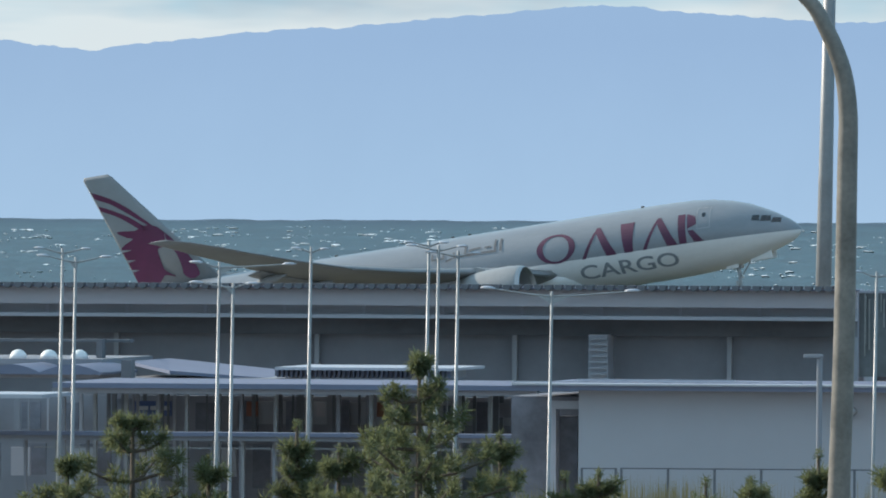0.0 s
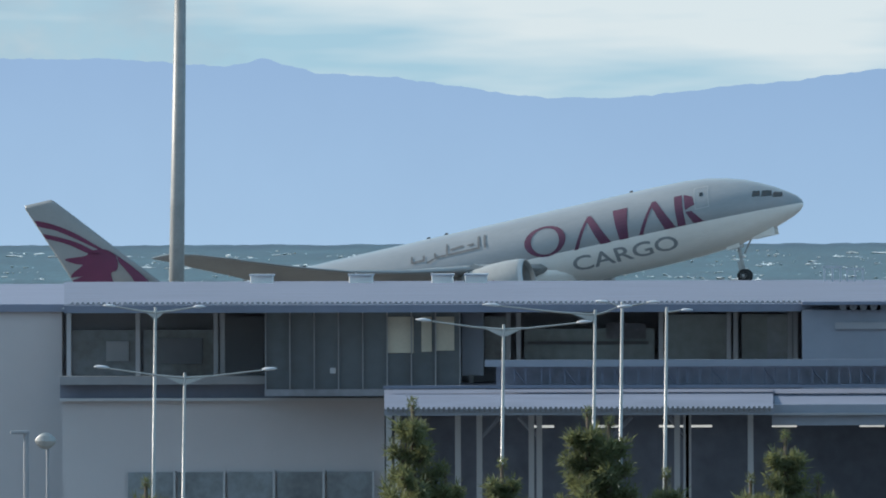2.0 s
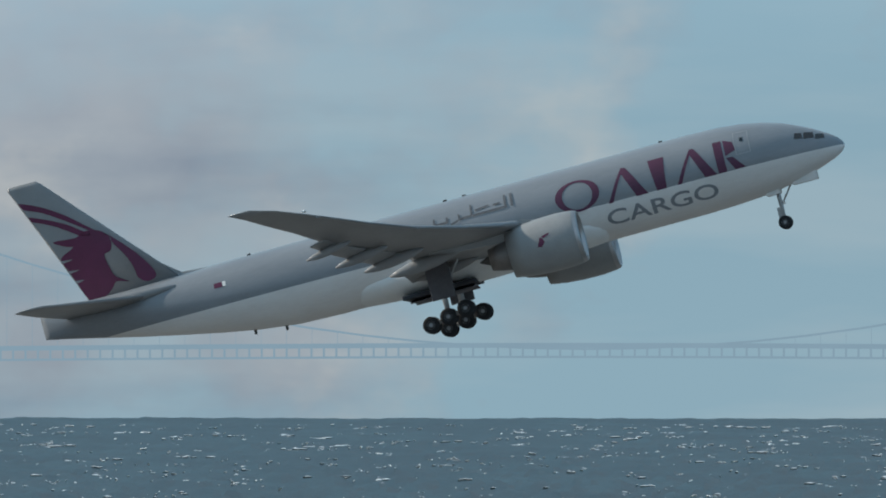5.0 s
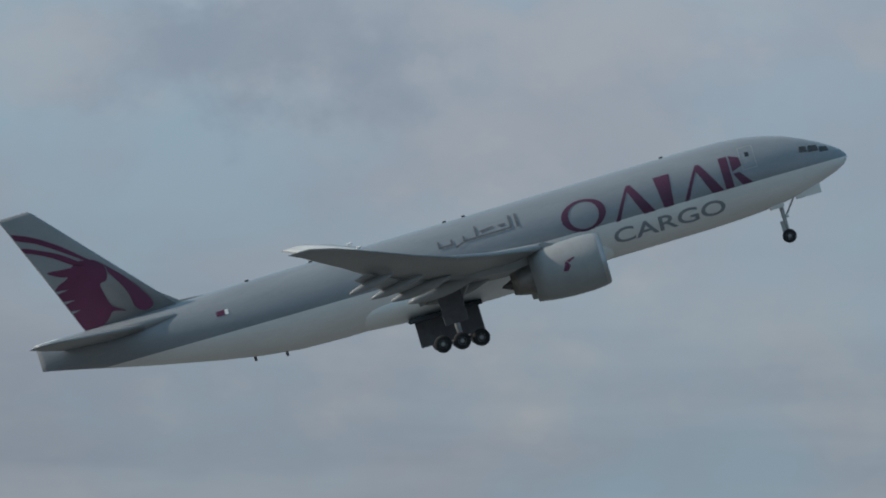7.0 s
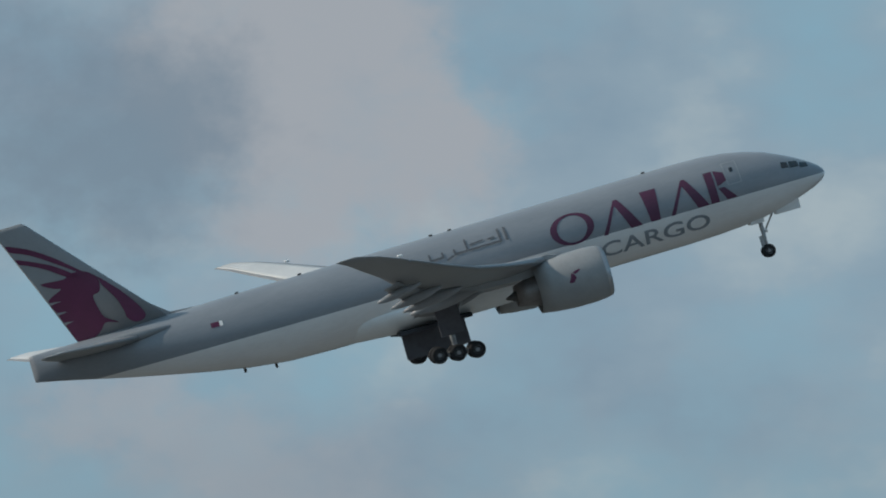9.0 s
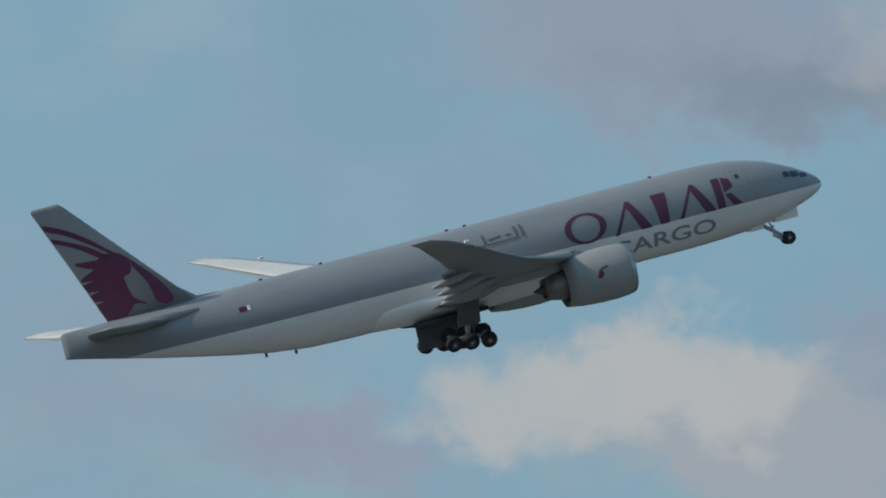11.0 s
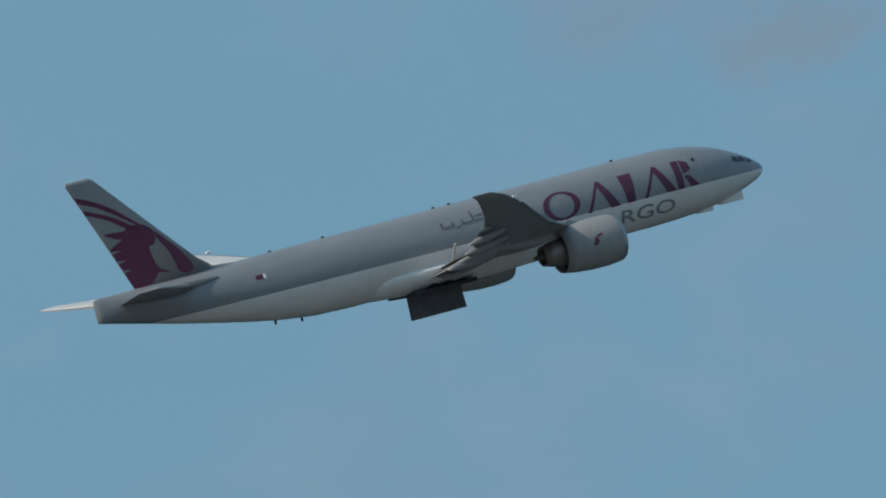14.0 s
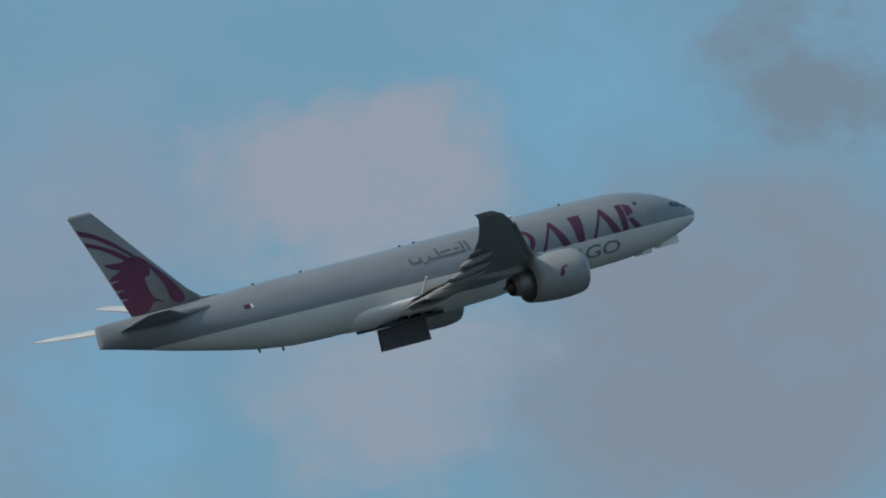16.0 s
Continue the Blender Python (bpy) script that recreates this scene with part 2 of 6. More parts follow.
    # the veil over the hills is dimmer than the open sky above it
    lift = ramp_node(t, up.outputs[2], [(0.010, (0.667, 0.667, 0.667)), (0.030, (0.87, 0.87, 0.87))])
    twice = t.nodes.new("ShaderNodeVectorMath")
    twice.operation = "MULTIPLY"
    t.links.new(total, twice.inputs[0])
    t.links.new(lift, twice.inputs[1])
    total = twice.outputs[0]
    t.links.new(total, back.inputs[0])
    back.inputs[1].default_value = 0.15


build_world()

# ---- materials ----
MATS = {}


def mat(name, colour, rough=0.6, metal=0.0, vary=0.12, scale=1.2, bump=0.0, streak=False, spec=0.4, fine=9.0):
    """A painted or plain surface with tone changes at two scales and fine relief."""
    if name in MATS:
        return MATS[name]
    m = bpy.data.materials.new(name)
    m.use_nodes = True
    t = m.node_tree
    b = t.nodes["Principled BSDF"]
    b.inputs["Roughness"].default_value, b.inputs["Metallic"].default_value = rough, metal
    b.inputs["Specular IOR Level"].default_value = spec
    vec = t.nodes.new("ShaderNodeTexCoord").outputs["Object"]
    stretch = (1, 1, 0.12) if streak else (1, 1, 1)
    broad = noise_node(t, vec, scale, 4, 0.6, stretch)
    grain = noise_node(t, vec, scale * fine, 3, 0.6)
    k = math_node(t, "ADD", math_node(t, "MULTIPLY", broad, 0.7), math_node(t, "MULTIPLY", grain, 0.3))
    dark = tuple(c * (1 - vary * 1.6) for c in colour)
    light = tuple(min(1, c * (1 + vary)) for c in colour)
    t.links.new(ramp_node(t, k, [(0.3, dark), (0.7, light)]), b.inputs["Base Color"])
    t.links.new(math_node(t, "ADD", math_node(t, "MULTIPLY", broad, 0.25), rough - 0.12, True), b.inputs["Roughness"])
    if bump:
        n = t.nodes.new("ShaderNodeBump")
        n.inputs["Strength"].default_value, n.inputs["Distance"].default_value = bump, 0.02
        t.links.new(grain, n.inputs["Height"])
        t.links.new(n.outputs[0], b.inputs["Normal"])
    MATS[name] = m
    return m


def glow(name, colour, strength=1.0, vary=0.06, scale=0.01, stretch=(1, 1, 1)):
    """A glowing surface; in far things the haze is put into its colour."""
    m = bpy.data.materials.new(name)
    m.use_nodes = True
    t = m.node_tree
    t.nodes.remove(t.nodes["Principled BSDF"])
    e = t.nodes.new("ShaderNodeEmission")
    vec = t.nodes.new("ShaderNodeTexCoord").outputs["Object"]
    k = noise_node(t, vec, scale, 5, 0.6, stretch)
    t.links.new(ramp_node(t, k, [(0.3, tuple(c * (1 - vary) for c in colour)), (0.7, tuple(c * (1 + vary) for c in colour))]), e.inputs[0])
    e.inputs[1].default_value = strength
    t.links.new(e.outputs[0], t.nodes["Material Output"].inputs[0])
    return m


def fuselage_paint():
    """Two-tone livery: grey above a line that runs from the nose to the tail, off-white below."""
    m = bpy.data.materials.new("livery_paint")
    m.use_nodes = True
    t = m.node_tree
    b = t.nodes["Principled BSDF"]
    vec = t.nodes.new("ShaderNodeTexCoord").outputs["Object"]
    xyz = t.nodes.new("ShaderNodeSeparateXYZ")
    t.links.new(vec, xyz.inputs[0])
    x, z = xyz.outputs[0], xyz.outputs[2]
    line = math_node(t, "ADD", math_node(t, "MULTIPLY", x, -0.009), -0.85)
    dip = math_node(t, "MULTIPLY", math_node(t, "POWER", math_node(t, "MAXIMUM", math_node(t, "ADD", math_node(t, "MULTIPLY", x, 0.12), 1.0), 0.0), 2.0), 0.05)
    above = math_node(t, "GREATER_THAN", z, math_node(t, "SUBTRACT", line, dip))
    dirt = noise_node(t, vec, 0.5, 5, 0.6, (0.35, 1, 1.3))
    grain = noise_node(t, vec, 6.0, 3, 0.6, (0.3, 1, 1))
    k = math_node(t, "ADD", math_node(t, "MULTIPLY", dirt, 0.7), math_node(t, "MULTIPLY", grain, 0.3))
    grey = ramp_node(t, k, [(0.3, (0.195, 0.21, 0.23)), (0.7, (0.255, 0.27, 0.29))])
    white = ramp_node(t, k, [(0.3, (0.68, 0.65, 0.63)), (0.7, (0.80, 0.78, 0.76))])
    t.links.new(mix_node(t, above, white, grey), b.inputs["Base Color"])
    b.inputs["Roughness"].default_value = 0.33
    b.inputs["Coat Weight"].default_value = 0.3
    return m


# ---- mesh helpers ----
def mesh_of(name, verts, faces, material, smooth=False):
    me = bpy.data.meshes.new(name)
    me.from_pydata([tuple(v) for v in verts], [], faces)
    me.update()
    if material:
        me.materials.append(material)
    if smooth:
        for p in me.polygons:
            p.use_smooth = True
    return me


def part(name, bm, material, parent=None, label="", at=None, smooth=False):
    """Links a bmesh (or a mesh) as one object, under a thing or a part."""
    if isinstance(bm, bpy.types.Mesh):
        me = bm
    else:
        bmesh.ops.recalc_face_normals(bm, faces=bm.faces)
        me = bpy.data.meshes.new(name)
        bm.to_mesh(me)
        bm.free()
        me.materials.append(material)
        if smooth:
            for p in me.polygons:
                p.use_smooth = True
    ob = new(name, me)
    if parent:
        ob.parent = parent
    if at is not None:
        ob.matrix_basis = at
    if label:
        ob["label"] = label
    return ob


def empty(name, at, label, category, group=""):
    ob = new(name)
    ob.matrix_basis = at
    return tagged(ob, label, category, group)


def box(bm, x0, x1, y0, y1, z0, z1, bevel=0.0):
    geo = bmesh.ops.create_cube(bm, size=1, matrix=Matrix.Translation(((x0 + x1) / 2, (y0 + y1) / 2, (z0 + z1) / 2)) @ Matrix.Diagonal((abs(x1 - x0), abs(y1 - y0), abs(z1 - z0), 1)))
    if bevel:
        edges = list({e for v in geo["verts"] for e in v.link_edges})
        bmesh.ops.bevel(bm, geom=edges, offset=bevel, segments=1, affect="EDGES")
    return bm


def boxes(*rows, bevel=0.0):
    bm = bmesh.new()
    for r in rows:
        box(bm, *r, bevel=bevel)
    return bm


def tube(bm, points, radii, sides=10, cap=True):
    """A round tube through points."""
    rings = []
    for i, p in enumerate(points):
        p = Vector(p)
        a, b = Vector(points[max(i - 1, 0)]), Vector(points[min(i + 1, len(points) - 1)])
        d = (b - a).normalized()
        side = d.cross(Vector((0, 1, 0)) if abs(d.y) < 0.9 else Vector((1, 0, 0))).normalized()
        other = d.cross(side)
        r = radii[i] if isinstance(radii, (list, tuple)) else radii
        rings.append([bm.verts.new(p + r * (math.cos(2 * math.pi * k / sides) * side + math.sin(2 * math.pi * k / sides) * other)) for k in range(sides)])
    for a, b in zip(rings, rings[1:]):
        for k in range(sides):
            bm.faces.new((a[k], a[(k + 1) % sides], b[(k + 1) % sides], b[k]))
    if cap:
        bm.faces.new(rings[0])
        bm.faces.new(rings[-1])
    return bm


def loft(bm, rings, caps=True):
    vs = [[bm.verts.new(p) for p in ring] for ring in rings]
    n = len(vs[0])
    for a, b in zip(vs, vs[1:]):
        for k in range(n):
            bm.faces.new((a[k], a[(k + 1) % n], b[(k + 1) % n], b[k]))
    if caps:
        bm.faces.new(vs[0])
        bm.faces.new(vs[-1])
    return bm


# ---- the plan: bearings and drops are in units of 1/34803 radian, drops count down from the sea horizon ----
UNIT, HORIZON = 34803.0, 111.0


def px(u, y):
    return y * math.tan((u - 5000) / UNIT)


def pz(u, v, y):
    return EYE - y / math.cos((u - 5000) / UNIT) * (v + HORIZON) / UNIT


def span(u0, u1, v0, v1, y, depth):
    """A box row: between two bearings, between two drops, its front face at y."""
    um = (u0 + u1) / 2
    return (px(u0, y), px(u1, y), y, y + depth, max(pz(um, v1, y), 0.0), pz(um, v0, y))


# ---- ground, sea and distance ----
asphalt = mat("apron_concrete", (0.17, 0.165, 0.155), 0.9, vary=0.2, scale=0.05, bump=0.3)
grass_mat = mat("dry_grass", (0.115, 0.112, 0.075), 0.95, vary=0.4, scale=0.2, bump=0.5)
SHORE = 1650.0


def build_ground():
    n = 96
    verts, faces = [(0, 0, 0)], []
    for i in range(n):
        a = 2 * math.pi * i / n
        verts.append((math.sin(a) * SHORE, math.cos(a) * SHORE, 0))
    for i in range(n):
        faces.append((0, 1 + (i + 1) % n, 1 + i))
    ground = new("ground", mesh_of("ground", verts, faces, asphalt))
    tagged(ground, "flat worn concrete airport ground on the island", "ground", kind="structure")
    # grass verge and sea wall along the far shore
    bm = bmesh.new()
    for k, (r0, r1, z0, z1) in enumerate(((SHORE - 60, SHORE - 6, 0.02, 0.35), (SHORE - 6, SHORE + 3, 0.0, 0.5))):
        rows = []
        for i in range(121):
            a = radians(-20 + i * 0.6)
            c, s = math.cos(a), math.sin(a)
            rows.append([bm.verts.new((s * r, c * r, z)) for r, z in ((r0, z0), (r0 + 1, z1), (r1, z1), (r1 + 1, -1.0))])
        for p, q in zip(rows, rows[1:]):
            for j in range(3):
                bm.faces.new((p[j], p[j + 1], q[j + 1], q[j]))
    tagged(part("grass", bm, grass_mat), "strip of dry yellow-brown grass along the sea wall", "grass", kind="stuff")


def water_paint():
    m = bpy.data.materials.new("sea_water")
    m.use_nodes = True
    t = m.node_tree
    b = t.nodes["Principled BSDF"]
    vec = t.nodes.new("ShaderNodeTexCoord").outputs["Object"]
    swell = noise_node(t, vec, 1.0, 3, 0.55, (0.05, 0.004, 1))
    chop = noise_node(t, vec, 1.0, 5, 0.66, (0.85, 0.05, 1))
    k = math_node(t, "ADD", math_node(t, "MULTIPLY", swell, 0.45), math_node(t, "MULTIPLY", chop, 0.55))
    t.links.new(ramp_node(t, k, [(0.36, (0.002, 0.011, 0.016)), (0.50, (0.006, 0.024, 0.030)), (0.64, (0.028, 0.066, 0.078))]), b.inputs["Base Color"])
    b.inputs["Roughness"].default_value = 0.35
    b.inputs["Specular IOR Level"].default_value = 0.11
    n = t.nodes.new("ShaderNodeBump")
    n.inputs["Strength"].default_value, n.inputs["Distance"].default_value = 0.8, 0.5
    t.links.new(chop, n.inputs["Height"])
    t.links.new(n.outputs[0], b.inputs["Normal"])
    return m


def build_sea():
    """Choppy water: rows of waves from the shore to the horizon, fine in the bearings that are looked at."""
    far = 4850.0
    cols = [-180 + 4 * i for i in range(42)] + [-12 + 0.022 * i for i in range(1320)] + [17.1 + 4 * i for i in range(41)]
    rows = [SHORE * (far / SHORE) ** (i / 90) for i in range(91)]
    rng = np.random.default_rng(4)
    nc, nr = len(cols), len(rows)
    wob = rng.normal(0, 1, (nr, nc))
    wob = (wob + np.roll(wob, 1, 1) + np.roll(wob, -1, 1)) * 0.40
    ang = np.radians(np.array(cols))
    verts = np.zeros((nr, nc, 3))
    for i, r in enumerate(rows):
        verts[i, :, 0], verts[i, :, 1] = r * np.sin(ang), r * np.cos(ang)
        verts[i, :, 2] = wob[i] * 0.5 * (0.35 if i < 2 else min(1.0, 2200 / r)) - 0.1
        if i == nr - 1:
            verts[i, :, 2] = np.clip(wob[i], -1, 1) * 0.16
    idx = np.arange(nr * nc).reshape(nr, nc)
    a, b, c, d = idx[:-1, :-1], idx[:-1, 1:], idx[1:, 1:], idx[1:, :-1]
    faces = np.stack([a, d, c, b], -1).reshape(-1, 4)
    water = new("water", mesh_of("water", verts.reshape(-1, 3).tolist(), faces.tolist(), water_paint(), True))
    tagged(water, "choppy teal sea with wind waves and whitecaps", "sea", kind="structure")
    # whitecaps: small breaking crests, whitened to stand in for sun glints too
    foam_glint_mat = mat("foam", (0.88, 0.89, 0.90), 0.8, vary=0.05, scale=0.5)
    vs, fs = [], []
    crests = []
    for k in range(4800):
        r = SHORE * 1.02 * (far / SHORE / 1.12) ** (rng.random() ** 0.75)
        an = math.radians(-12 + 29 * rng.random())
        strong = rng.random() ** 2
        for q in range(2 + int(5 * rng.random())):
            crests.append((r + 14 * rng.normal(), an + rng.normal() * 1.6 / r, strong))
    for r, an, strong in crests:
        w = (0.07 + (0.12 + 0.75 * strong) * rng.random() ** 2) * (r / 2400)
        h = (0.05 + 0.10 * strong * rng.random()) * (r / 2400)
        cx, cy = r * math.sin(an), r * math.cos(an)
        z = -0.12 + 0.2 * rng.random()
        base = len(vs)
        pts = 7
        for j in range(pts):
            s = j / (pts - 1) * 2 - 1
            top = h * (1 - s * s) * (0.55 + 0.6 * rng.random())
            vs += [(cx + s * w, cy, z), (cx + s * w, cy + 0.6, z + top), (cx + s * w, cy + 1.6, z - 0.2)]
        for j in range(pts - 1):
            for m in range(2):
                p = base + 3 * j + m
                fs.append((p, p + 3, p + 4, p + 1))
    caps = new("whitecaps", mesh_of("whitecaps", vs, fs, foam_glint_mat))
    tagged(caps, "white foam crests and stand-in sun glints on the wind waves", "foam", kind="stuff")


RIDGE = [(-900, 300), (0, 315), (160, 298), (400, 328), (640, 345), (1060, 385), (1250, 369), (1490, 354), (1670, 361), (1940, 344),
         (2330, 359), (2570, 350), (2860, 328), (3100, 317), (3290, 300), (3370, 310), (3445, 298), (3510, 314), (3700, 328), (4015, 331),
         (4200, 313), (4265, 331), (4362, 304), (4500, 296), (4730, 261), (4880, 257), (5200, 288), (5520, 327), (5820, 375), (6000, 375),
         (6200, 350), (6390, 291), (6508, 308), (6790, 283), (7000, 294), (7175, 282), (7325, 260), (7515, 243), (7615, 257), (7795, 211),
         (8105, 131), (8343, 76), (8560, 20), (8700, -30)]


def build_hills():
    """The far shore: a wooded ridge in haze, rising behind the water."""
    m = bpy.data.materials.new("hazy_hills")
    m.use_nodes = True
    t = m.node_tree
    t.nodes.remove(t.nodes["Principled BSDF"])
    e = t.nodes.new("ShaderNodeEmission")
    vec = t.nodes.new("ShaderNodeTexCoord").outputs["Object"]
    xyz = t.nodes.new("ShaderNodeSeparateXYZ")
    t.links.new(vec, xyz.inputs[0])
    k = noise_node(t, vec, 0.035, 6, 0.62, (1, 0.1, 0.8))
    # blue haze, paler below, and valley shade are put into the glowing colour
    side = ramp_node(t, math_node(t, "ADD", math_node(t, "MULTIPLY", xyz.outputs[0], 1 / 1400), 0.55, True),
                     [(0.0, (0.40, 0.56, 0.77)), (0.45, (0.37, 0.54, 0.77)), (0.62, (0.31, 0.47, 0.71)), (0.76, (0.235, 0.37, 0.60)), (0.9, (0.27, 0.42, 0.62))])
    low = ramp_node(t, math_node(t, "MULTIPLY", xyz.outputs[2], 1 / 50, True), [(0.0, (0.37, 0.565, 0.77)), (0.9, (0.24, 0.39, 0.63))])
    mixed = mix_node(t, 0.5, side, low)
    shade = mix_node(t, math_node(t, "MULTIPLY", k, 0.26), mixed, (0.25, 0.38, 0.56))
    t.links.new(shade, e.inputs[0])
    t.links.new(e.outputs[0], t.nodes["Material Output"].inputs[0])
    us = np.arange(-900, 8700, 6.0)
    hs = np.interp(us, [r[0] for r in RIDGE], [r[1] for r in RIDGE])
    verts, faces = [], []
    for i, (u, h) in enumerate(zip(us, hs)):
        h += 4.0 * noise.noise(Vector((u / 38, 0.3, 0))) + 2.2 * noise.noise(Vector((u / 11, 7.3, 0)))
        a = (u - 5000) / UNIT
        for d, part_h in ((4858, -20), (4872, h * 0.35), (4888, h * 0.75), (4900, h), (4925, h * 0.5)):
            verts.append((d * math.sin(a), d * math.cos(a), EYE - d * (HORIZON - part_h) / UNIT))
        if i:
            for j in range(4):
                p = 5 * i + j
                faces.append((p - 5, p, p + 1, p - 4))
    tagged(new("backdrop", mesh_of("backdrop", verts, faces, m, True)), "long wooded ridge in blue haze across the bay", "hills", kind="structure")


def far_point(u, up, d):
    a = (u - 5000) / UNIT
    return Vector((d * math.sin(a), d * math.cos(a), EYE - d * (HORIZON - up) / UNIT))


def build_far_things():
    # turbines and towers glow, with the haze put into their colours
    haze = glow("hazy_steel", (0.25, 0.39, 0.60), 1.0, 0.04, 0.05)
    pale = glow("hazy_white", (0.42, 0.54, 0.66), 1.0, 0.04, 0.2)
    # wind turbines on the ridge
    for k, (u, base, top) in enumerate(((2955, 325, 356), (3071, 318, 368), (3243, 312, 345), (3335, 300, 378), (3568, 310, 352))):
        foot, head = far_point(u, base, 4890), far_point(u, top, 4890)
        t = empty("wind_turbine", Matrix.Translation(foot), "pale wind turbine standing on the far ridge", "wind turbine", "wind turbines on the ridge")
        h = head.z - foot.z
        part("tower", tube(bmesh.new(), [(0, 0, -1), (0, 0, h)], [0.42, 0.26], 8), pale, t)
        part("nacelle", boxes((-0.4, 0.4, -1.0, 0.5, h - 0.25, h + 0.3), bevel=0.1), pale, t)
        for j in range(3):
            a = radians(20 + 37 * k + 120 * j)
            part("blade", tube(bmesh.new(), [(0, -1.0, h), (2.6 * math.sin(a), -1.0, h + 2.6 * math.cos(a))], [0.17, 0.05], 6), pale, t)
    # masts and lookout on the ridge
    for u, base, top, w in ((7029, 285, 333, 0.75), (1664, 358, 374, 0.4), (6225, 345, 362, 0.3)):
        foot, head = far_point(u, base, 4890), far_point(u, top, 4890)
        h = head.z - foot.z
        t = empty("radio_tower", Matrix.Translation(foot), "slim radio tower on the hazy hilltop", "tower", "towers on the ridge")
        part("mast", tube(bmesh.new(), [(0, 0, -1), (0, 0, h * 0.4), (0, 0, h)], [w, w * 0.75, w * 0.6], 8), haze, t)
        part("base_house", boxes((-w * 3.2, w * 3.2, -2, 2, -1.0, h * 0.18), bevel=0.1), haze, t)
    # suspension bridge
    d = 4800.0
    # the bridge's haze is likewise put into a pale glow
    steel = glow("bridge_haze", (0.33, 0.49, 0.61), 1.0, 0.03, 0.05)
    T1, T2, LOW, TOP, DECK = 9751, 12300, 11025, 374, 104
    b = empty("suspension_bridge", Matrix.Translation(far_point(T1, 0, d)), "long suspension bridge across the strait in haze", "bridge")
    org = far_point(T1, 0, d)

    def bp(u, up, off=0.0):
        return far_point(u, up, d + off) - org
    for u in (T1, T2):
        for off in (-2.0, 2.0):
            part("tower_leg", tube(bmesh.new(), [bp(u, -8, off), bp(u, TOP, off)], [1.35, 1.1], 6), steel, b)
        for up in (60, 150, 230, 300, 368):
            bm = bmesh.new()
            tube(bm, [bp(u, up, -2.0), bp(u, up, 2.0)], 0.55, 6)
            part("cross_beam", bm, steel, b)

    def sag(u):
        if u < T1:
            s = (T1 - u) / 1250
            return TOP - (TOP - DECK) * min(1, 1.25 * s - 0.25 * s * s)
        if u > T2:
            s = (u - T2) / 1250
            return TOP - (TOP - DECK) * min(1, 1.25 * s - 0.25 * s * s)
        s = (u - LOW) / (T1 - LOW)
        return DECK + 18 + (TOP - DECK - 18) * s * s
    for off in (-2.0, 2.0):
        us = [8500 + 85 * i for i in range(15)] + [T1 + (T2 - T1) * i / 26 for i in range(27)] + [T2 + 85 * i for i in range(1, 15)]
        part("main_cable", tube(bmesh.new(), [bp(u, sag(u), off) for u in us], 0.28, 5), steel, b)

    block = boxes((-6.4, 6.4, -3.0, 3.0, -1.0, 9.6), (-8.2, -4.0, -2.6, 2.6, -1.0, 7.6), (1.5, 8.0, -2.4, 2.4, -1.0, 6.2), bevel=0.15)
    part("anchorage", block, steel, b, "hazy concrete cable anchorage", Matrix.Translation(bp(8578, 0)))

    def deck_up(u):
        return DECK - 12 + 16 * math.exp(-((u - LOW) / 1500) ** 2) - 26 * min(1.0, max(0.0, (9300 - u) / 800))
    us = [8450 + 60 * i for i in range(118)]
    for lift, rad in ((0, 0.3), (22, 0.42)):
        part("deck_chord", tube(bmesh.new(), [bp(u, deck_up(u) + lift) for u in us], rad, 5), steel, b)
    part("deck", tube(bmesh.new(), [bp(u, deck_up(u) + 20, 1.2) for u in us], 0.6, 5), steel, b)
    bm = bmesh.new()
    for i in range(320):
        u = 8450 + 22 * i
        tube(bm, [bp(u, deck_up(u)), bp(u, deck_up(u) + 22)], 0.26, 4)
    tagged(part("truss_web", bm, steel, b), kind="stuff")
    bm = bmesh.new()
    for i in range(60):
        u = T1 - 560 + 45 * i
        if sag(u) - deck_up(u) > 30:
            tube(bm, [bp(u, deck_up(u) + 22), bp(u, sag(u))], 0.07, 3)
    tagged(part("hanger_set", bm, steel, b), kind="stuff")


build_ground()
build_sea()
build_hills()
build_far_things()


# ---- the freighter ----
paint = fuselage_paint()
wing_grey = mat("wing_grey", (0.29, 0.285, 0.285), 0.4, vary=0.12, scale=0.35)
fin_grey = mat("fin_grey", (0.25, 0.255, 0.262), 0.38, vary=0.08, scale=0.5)
cowl_grey = mat("cowl_grey", (0.30, 0.30, 0.298), 0.35, vary=0.08, scale=0.6)
burgundy = mat("burgundy", (0.115, 0.020, 0.060), 0.45, vary=0.10, scale=0.8)
letter_grey = mat("letter_grey", (0.25, 0.26, 0.28), 0.5, vary=0.08, scale=1.0)
white_paint = mat("white_paint", (0.80, 0.79, 0.77), 0.4, vary=0.05, scale=0.8)
bare_metal = mat("bare_metal", (0.46, 0.45, 0.45), 0.36, metal=0.9, vary=0.1, scale=1.5)
# lighter top panels, with the sunlit white put into their colour
sunlit_white = mat("sunlit_skin_paint", (0.62, 0.61, 0.59), 0.35, vary=0.08, scale=0.4)
core_metal = mat("core_metal", (0.24, 0.22, 0.21), 0.45, metal=0.6, vary=0.2, scale=1.5)
dark_metal = mat("dark_metal", (0.10, 0.095, 0.09), 0.5, metal=0.6, vary=0.2, scale=1.5)
rubber = mat("tyre_rubber", (0.022, 0.022, 0.024), 0.85, vary=0.2, scale=3.0)
dark_bay = mat("wheel_bay", (0.05, 0.052, 0.06), 0.8, vary=0.25, scale=1.5)
strut_mat = mat("gear_strut", (0.42, 0.42, 0.42), 0.4, vary=0.15, scale=2.0)
